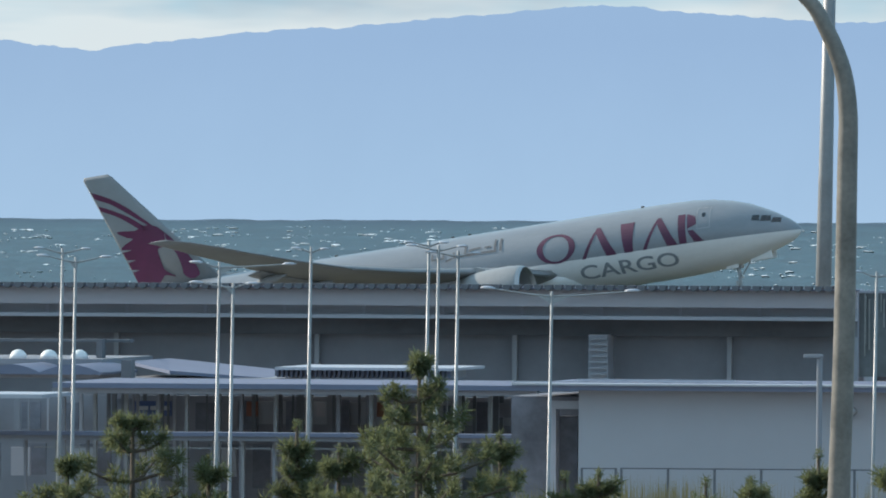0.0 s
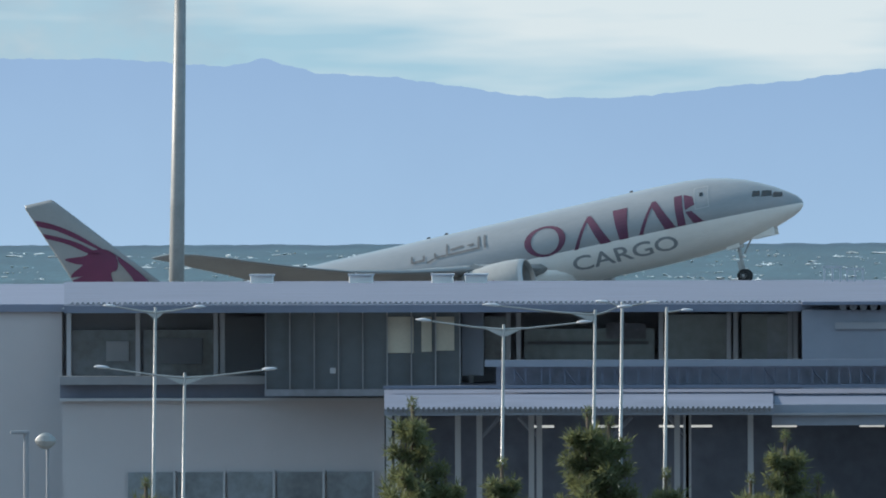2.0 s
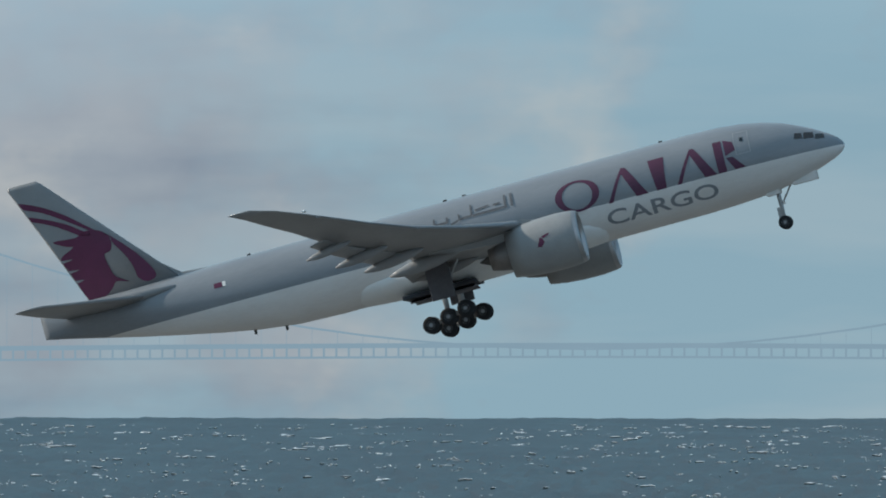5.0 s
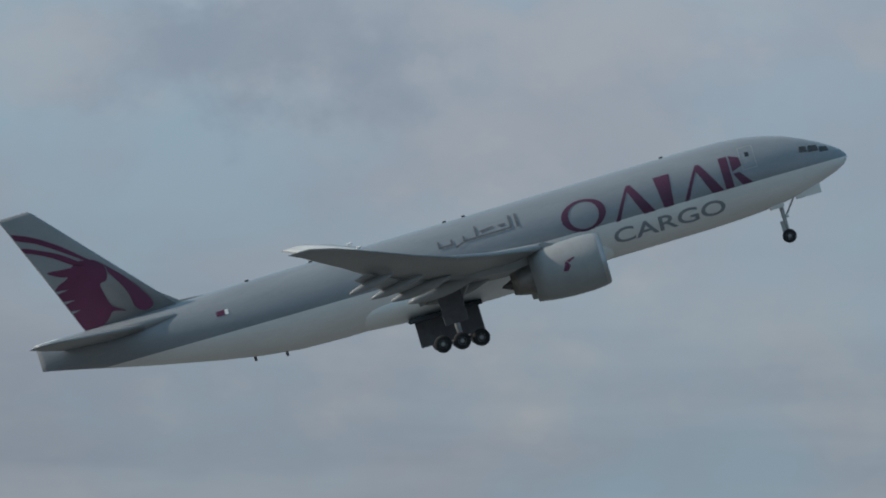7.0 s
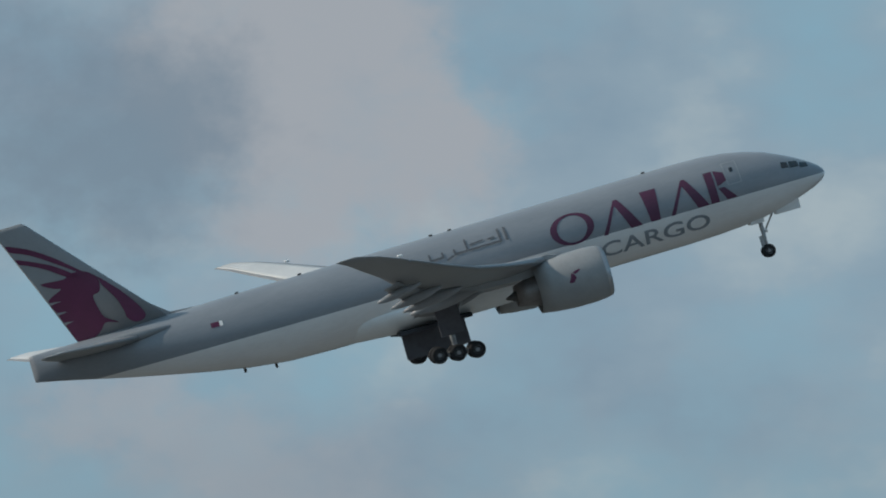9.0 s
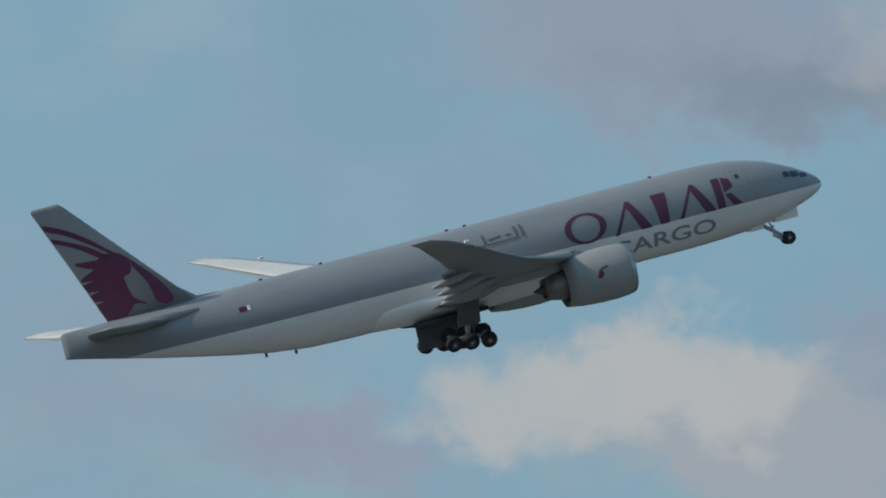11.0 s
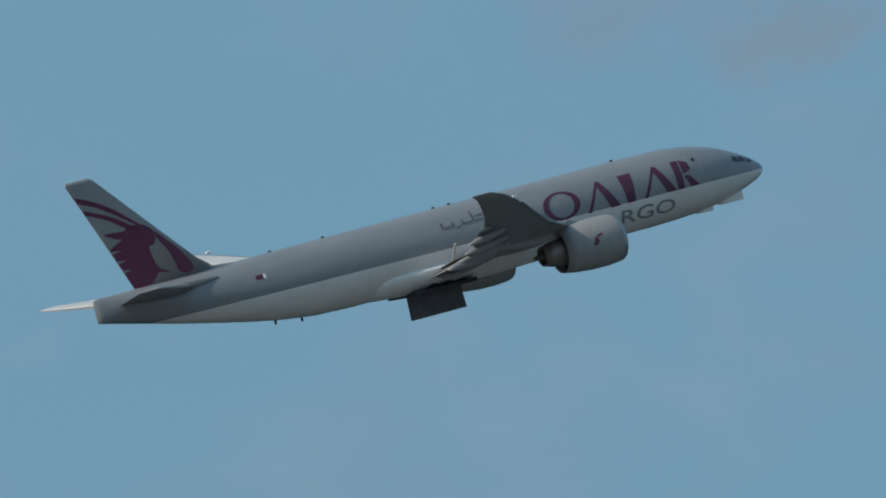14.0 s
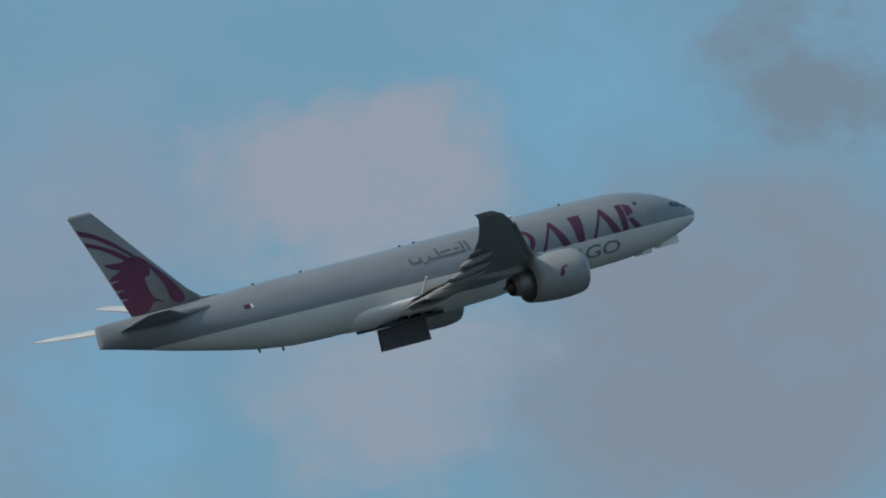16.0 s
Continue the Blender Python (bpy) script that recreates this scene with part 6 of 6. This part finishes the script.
def lamps():
    rows = [(100, 52, (-42, 42), 620, 8), (121, 68, (-62, 55), 520, 10), (374, 76, (-38, 145), 470, 8), (399, 112, (-70, 28), 470, 8), (540, 48, (-24, 20), 640, 6), (748, 36, (-34, 22), 620, 6), (764, 44, (-50, 40), 560, 8),
            (799, 54, (-50, 26), 560, 6), (962, 124, (-130, 168), 440, 12), (1540, 86, (-34, 60), 560, 8), (1583, 132, (170,), 470, 14), (2112, 138, (180,), 470, 14), (2198, 78, (-30, 130), 560, 9), (2396, 112, (-170, 155), 460, 12),
            (2590, 146, (175,), 470, 14), (2685, 272, (-150, 155), 430, 14), (2765, 88, (-20, 70), 560, 8), (2802, 80, (-40, 30), 600, 6), (3020, 146, (168,), 470, 14), (3345, 72, (-45, 46), 560, 9), (3445, 125, (160,), 480, 12),
            (3460, 278, (-180, 182), 430, 16), (4066, 110, (-90, 85), 520, 10), (4116, 226, (-172, 175), 430, 16), (4680, 142, (-165, 165), 440, 14), (4842, 116, (-215, 50), 450, 14), (4892, 102, (-32, 55), 520, 8), (4972, 112, (32,), 560, 4),
            (5405, 94, (-26, 40), 520, 8), (5861, 90, (-22, 28), 560, 6), (6277, 90, (-26, 40), 560, 6)]
    for u, v, arms, y, rise in rows:
        street_lamp(u, v, arms, y, rise)
    # short lamps with square heads
    for u, v, y in ((1450, 238, 520), (3848, 332, 470)):
        t = empty("area_light", Matrix.Translation((px(u, y), y, 0)), "short grey post with flat square lamp", "street lamp", "square lamps")
        h, k = pz(u, v, y), y / UNIT
        part("post", tube(bmesh.new(), [(0, 0, 0), (0, 0, h)], 5 * k, 8), wall_dark, t)
        part("lamp_head", boxes((-28 * k, 6 * k, -0.12, 0.12, h - 2 * k, h + 5 * k), bevel=0.02), wall_dark, t)
    t = empty("floodlight", Matrix.Translation((px(3886, 471), 471, 0)), "round grey floodlight on a wall bracket", "floodlight")
    part("post", tube(bmesh.new(), [(0, 0, 0), (0, 0, pz(3886, 350, 471))], 0.04, 6), wall_dark, t)
    part("lamp_head", canoe(0.5, 0.17), steel_post, t, at=Matrix.Translation((0.2, -0.1, pz(3886, 346, 471))))
    # curved road lamps near the deck
    for name, pts, head, y, r in (("road_lamp", [(1470, 6000), (1485, 490), (1493, 210), (1497, -90), (1498, -190), (1491, -255), (1476, -305), (1455, -350), (1430, -390), (1370, -440), (1300, -460)], (1270, -458, -1), 150, 19),
                                  ("road_lamp", [(1920, 6000), (1930, 500), (1935, 250), (1936, 164), (1930, 84), (1910, 24), (1870, -41), (1820, -86), (1763, -102)], (1706, -92, -1), 165, 15),
                                  ("road_lamp", [(6170, 6000), (6186, 400), (6196, 157), (6213, 47), (6238, -43), (6268, -113), (6308, -183), (6348, -220), (6380, -230)], (6413, -214, 1), 165, 15),
                                  ("road_lamp", [(8030, 6000), (8029, 400), (8026, 316), (8018, 262), (8005, 219), (7985, 179), (7962, 151), (7950, 144)], (7906, 153, -1), 165, 13)):
        t = empty("road_lamp", Matrix.Translation((px(pts[1][0], y), y, 0)), "tall weathered road lamp with curved neck and glass bowl", "street lamp", "road lamps")
        o = t.matrix_basis.translation
        k = y / UNIT
        foot_v = EYE / y * UNIT - HORIZON
        slope = (pts[2][0] - pts[1][0]) / (pts[2][1] - pts[1][1])
        pts[0] = (pts[1][0] + slope * (foot_v - pts[1][1]), foot_v)
        P = [Vector((px(u, y), y, max(0.0, pz(u, v, y)))) - o for u, v in pts]
        fine = []
        for i in range(len(P) - 1):
            a, b, c, d = P[max(i - 1, 0)], P[i], P[i + 1], P[min(i + 2, len(P) - 1)]
            for j in range(4):
                q = j / 4
                a = 2 * b - c if i == 1 else a
                fine.append(b.lerp(c, q) if i == 0 else 0.5 * (2 * b + (c - a) * q + (2 * a - 5 * b + 4 * c - d) * q * q + (3 * b - a - 3 * c + d) * q ** 3))
        fine.append(P[-1])
        n = len(fine)
        radii = [r * k * max(0.55, 1.12 - 0.55 * i / n) for i in range(n)]
        part("pole", tube(bmesh.new(), fine, radii, 14), rust_brown, t, smooth=True)
        hu, hv, s = head
        c = Vector((px(hu, y), y, pz(hu, hv, y))) - o
        hood, bowl = [], []
        for i in range(11):
            q = i / 10
            w = (1 - abs(2 * q - 1) ** 3.2) ** 0.5 if 0 < q < 1 else 0.12
            hood.append([c + Vector((-s * (58 - 116 * q) * k, 30 * k * w * math.cos(b), k * (w * (34 if math.sin(b) > 0 else 16) * math.sin(b) + 4))) for b in [2 * math.pi * j / 16 for j in range(16)]])
        part("hood", loft(bmesh.new(), hood), mat("hood_metal", (0.26, 0.245, 0.235), 0.35, metal=0.5, vary=0.2, scale=4.0), t, "domed metal hood", smooth=True)
        for i in range(7):
            a = math.pi / 2 * i / 6
            bowl.append([c + Vector((s * 6 * k + 46 * k * math.cos(a) * math.cos(b), 30 * k * math.cos(a) * math.sin(b), -6 * k - 40 * k * math.sin(a))) for b in [2 * math.pi * j / 18 for j in range(18)]])
        gm = MATS.get("bowl_glass")
        if gm is None:
            gm = mat("bowl_glass", (0.72, 0.74, 0.72), 0.12, vary=0.1, scale=3.0)
            gm.node_tree.nodes["Principled BSDF"].inputs["Transmission Weight"].default_value = 0.85
        part("glass_bowl", loft(bmesh.new(), bowl[:-1]), gm, t, "clear glass bowl", smooth=True)
        part("bulb", canoe(40 * k, 12 * k), white_paint, t, at=Matrix.Translation(c + Vector((20 * k, 0, -14 * k))))
    # floodlight masts on the apron
    for u, v, y in ((1461, -640, 800), (4119, -560, 800), (6886, -512, 800), (9146, -521, 800), (9374, -542, 790)):
        t = empty("floodlight_mast", Matrix.Translation((px(u - 12, y), y, 0)) @ pose(0, 0, 0, 0, 0.9, 0), "tall grey apron floodlight mast with lamp ring", "light mast", "apron masts")
        h, k = pz(u, v, y), y / UNIT
        part("mast", tube(bmesh.new(), [(0, 0, 0), (0, 0, h)], [17 * k, 9.5 * k], 14), pole_grey, t, smooth=True)
        part("drum", tube(bmesh.new(), [(0, 0, h - 2 * k), (0, 0, h + 42 * k)], 24 * k, 18), trim_white, t, "pale drum housing")
        part("drum_cap", tube(bmesh.new(), [(0, 0, h + 42 * k), (0, 0, h + 46 * k)], [25 * k, 20 * k], 18), wall_grey, t)
        part("lightning_rod", tube(bmesh.new(), [(0, 0, h + 44 * k), (0, 0, h + 92 * k)], [2 * k, 0.8 * k], 6), wall_dark, t)
        ring = [(40 * k * math.cos(b), 40 * k * math.sin(b), h - 8 * k) for b in [2 * math.pi * j / 18 for j in range(19)]]
        part("lamp_ring", tube(bmesh.new(), ring, 3 * k, 6, False), steel_post, t)
        for j in range(4):
            b = radians(20 + 90 * j)
            part("ring_spoke", tube(bmesh.new(), [(0, 0, h - 8 * k), (40 * k * math.cos(b), 40 * k * math.sin(b), h - 8 * k)], 2.5 * k, 6), steel_post, t)
        for j, (out, deg, lift, tip) in enumerate(((64, -12, 16, -32), (54, 14, -13, 18), (34, 40, -16, 20), (46, 165, 12, -8), (48, 192, -18, 12), (30, 250, -17, 15), (30, 300, 8, -25))):
            b = radians(deg)
            spot = Vector((out * k * math.cos(b), out * k * math.sin(b), h + lift * k))
            housing = loft(bmesh.new(), [[(x * k, sy * hw * k, sz * hh * k) for sy, sz in ((-1, -1), (1, -1), (1, 1), (-1, 1))] for x, hw, hh in ((-15, 8, 6), (-5, 12, 9.5), (12, 12, 7), (21, 5, 2))])
            part("floodlight", housing, lamp_dark if j % 3 else steel_post, t, at=Matrix.Translation(spot) @ pose(0, 0, 0, 0, 0, deg) @ pose(0, 0, 0, 0, tip, 0))
            part("bracket", tube(bmesh.new(), [Vector((30 * k * math.cos(b), 30 * k * math.sin(b), h - 8 * k)), spot], 2.2 * k, 6), lamp_dark, t)



# ---- pines ----
def needle_paint():
    m = bpy.data.materials.new("pine_needles")
    m.use_nodes = True
    t = m.node_tree
    b = t.nodes["Principled BSDF"]
    vec = t.nodes.new("ShaderNodeTexCoord").outputs["Object"]
    isl = t.nodes.new("ShaderNodeNewGeometry").outputs["Random Per Island"]
    k = math_node(t, "ADD", math_node(t, "MULTIPLY", noise_node(t, vec, 2.2, 3), 0.6), math_node(t, "MULTIPLY", isl, 0.4))
    t.links.new(ramp_node(t, k, [(0.2, (0.045, 0.062, 0.036)), (0.55, (0.095, 0.115, 0.062)), (0.9, (0.19, 0.19, 0.095))]), b.inputs["Base Color"])
    b.inputs["Roughness"].default_value = 0.65
    thin = t.nodes.new("ShaderNodeBsdfTranslucent")
    thin.inputs[0].default_value = (0.19, 0.205, 0.09, 1)
    both = t.nodes.new("ShaderNodeMixShader")
    both.inputs[0].default_value = 0.45
    t.links.new(b.outputs[0], both.inputs[1])
    t.links.new(thin.outputs[0], both.inputs[2])
    t.links.new(both.outputs[0], t.nodes["Material Output"].inputs[0])
    return m


needles = needle_paint()
bark = mat("pine_bark", (0.10, 0.075, 0.055), 0.9, vary=0.35, scale=4.0, bump=0.5)


def crown_mesh(seed, h, w):
    """Shoots with tufts of needles round an open crown: h high, w wide, its foot at z = 0."""
    rnd = random.Random(seed)
    vs, fs = [], []
    limbs = []

    def tuft(c, d, size):
        d = d.normalized()
        side = d.cross(Vector((0, 0, 1)) if abs(d.z) < 0.9 else Vector((1, 0, 0))).normalized()
        other = d.cross(side)
        for i in range(125):
            out = Vector((rnd.gauss(0, 1), rnd.gauss(0, 1), rnd.gauss(0, 1))).normalized()
            root = c + out * size * rnd.uniform(0.02, 0.26) + d * size * rnd.uniform(-0.22, 0.22)
            out = out + Vector((rnd.gauss(0, 1), rnd.gauss(0, 1), rnd.gauss(0, 1))) * 0.25 + d * 0.25
            tip = root + out.normalized() * size * rnd.uniform(0.20, 0.35)
            across = out.cross(Vector((rnd.gauss(0, 1), rnd.gauss(0, 1), rnd.gauss(0, 1)))).normalized() * size * 0.03
            k = len(vs)
            vs.extend((root - across, root + across, tip))
            fs.append((k, k + 1, k + 2))
    z = 0.0
    while z < h:
        f = z / h
        reach = w / 2 * (1 - f) ** 0.7 * rnd.uniform(0.65, 1.2) + 0.04
        n = 5 if f < 0.75 else 3
        a0 = rnd.uniform(0, 6.3)
        for j in range(n):
            a = a0 + 2 * math.pi * j / n + rnd.uniform(-0.4, 0.4)
            tip = Vector((reach * math.cos(a), reach * math.sin(a), z + reach * rnd.uniform(0.1, 0.45)))
            limbs.append((Vector((0, 0, z)), tip))
            for q in (0.3, 0.52, 0.76, 1.0):
                if rnd.random() < 0.15 and q < 1:
                    continue
                p = Vector((0, 0, z)).lerp(tip, q) + Vector((rnd.uniform(-1, 1), rnd.uniform(-1, 1), rnd.uniform(-0.3, 1))) * reach * 0.14
                tuft(p, Vector((math.cos(a) * 0.5, math.sin(a) * 0.5, 0.9 + rnd.random())), rnd.uniform(0.19, 0.29))
        z += rnd.uniform(0.20, 0.31)
    tuft(Vector((0, 0, h)), Vector((0.05, 0, 1)), 0.16)
    me = mesh_of("crown", vs, fs, needles)
    bm = tube(bmesh.new(), [(0, 0, 0), (0, 0, h)], [0.05, 0.012], 6)
    for a, b in limbs:
        tube(bm, [a, a.lerp(b, 0.5) - Vector((0, 0, 0.04)), b], [0.022, 0.015, 0.008], 5)
    return me, bm


def pines():
    kinds = []
    for seed, h, w in ((1, 3.6, 2.8), (2, 3.2, 2.2), (3, 3.4, 3.3), (4, 2.8, 1.25)):
        t = empty("pine_tree", Matrix.Identity(4), "young black pine with open crown of dark green needles", "tree", "pines along the road")
        foot = 8.0
        me, limbs = crown_mesh(seed, h, w)
        c = part("crown", me, needles, t, at=Matrix.Translation((0, 0, foot)))
        part("branch_frame", limbs, bark, c)
        part("trunk", tube(bmesh.new(), [(0.05, 0, 0), (-0.04, 0.03, 3), (0.03, 0, 6), (0, 0, foot), (0, 0, foot + h)], [0.16, 0.14, 0.11, 0.07, 0.015], 9), bark, t, smooth=True)
        kinds.append((t, foot + h))
    rows = [(235, 358, 205, 2), (120, 440, 200, 0), (370, 425, 205, 1), (526, 366, 215, 3), (600, 410, 205, 1), (742, 256, 200, 0), (690, 380, 205, 2), (886, 382, 205, 1), (1000, 455, 205, 3), (1060, 448, 205, 1), (1449, 412, 215, 3), (1578, 430, 210, 1),
            (1250, 462, 205, 3), (1330, 458, 205, 1), (2050, 336, 200, 2), (1985, 362, 205, 0), (2276, 318, 205, 1), (2410, 430, 205, 3), (2566, 320, 205, 0), (2480, 430, 205, 1), (2706, 398, 205, 3), (2926, 402, 205, 1), (3238, 288, 200, 2), (3110, 392, 205, 1), (3416, 396, 205, 3), (3330, 400, 205, 0),
            (3728, 412, 205, 1), (3640, 430, 205, 3), (4060, 422, 205, 3), (4532, 284, 205, 3), (4690, 390, 210, 3), (4842, 300, 205, 3), (4880, 318, 205, 3), (5192, 342, 205, 3), (5130, 420, 205, 3), (5840, 335, 210, 3), (4590, 400, 205, 3), (4980, 410, 205, 3), (5250, 420, 205, 3)]
    used = set()
    for i, (u, v, y, k) in enumerate(rows):
        src, top = kinds[k]
        want = pz(u, v, y)
        s = want / top
        m = Matrix.Translation((px(u, y), y, 0)) @ pose(0, 0, 0, 0, 0, 67 * i)
        if k in used:
            ob = copy_thing(src, m)
        else:
            ob, src.matrix_basis = src, m
            used.add(k)
        ob.scale = (s, s, s)


def dry_reeds():
    """Dry grass tops along the verge before the front building."""
    rnd = random.Random(3)
    vs, fs = [], []
    for i in range(1500):
        u = rnd.choice((rnd.uniform(1050, 1260), rnd.uniform(900, 1800)))
        y = rnd.uniform(300, 312)
        x, w = px(u, y), 0.012
        h = pz(u, rnd.uniform(445, 500), y)
        b = len(vs)
        lean = rnd.uniform(-0.25, 0.25)
        vs.extend(((x - w, y, 0), (x + w, y, 0), (x + lean * 0.5 + w, y, h * 0.8), (x + lean, y, h)))
        fs.append((b, b + 1, b + 2, b + 3))
    tagged(new("reeds", mesh_of("reeds", vs, fs, mat("dry_reed", (0.36, 0.29, 0.13), 0.9, vary=0.3, scale=0.5))), "tall dry yellow reeds on the verge", "grass", kind="stuff")


long_terminal()
left_halls()
front_building()
terminal_sign()
big_hall()
right_buildings()
wire_fence()
parked_tail()
lamps()
pines()
dry_reeds()


motions()
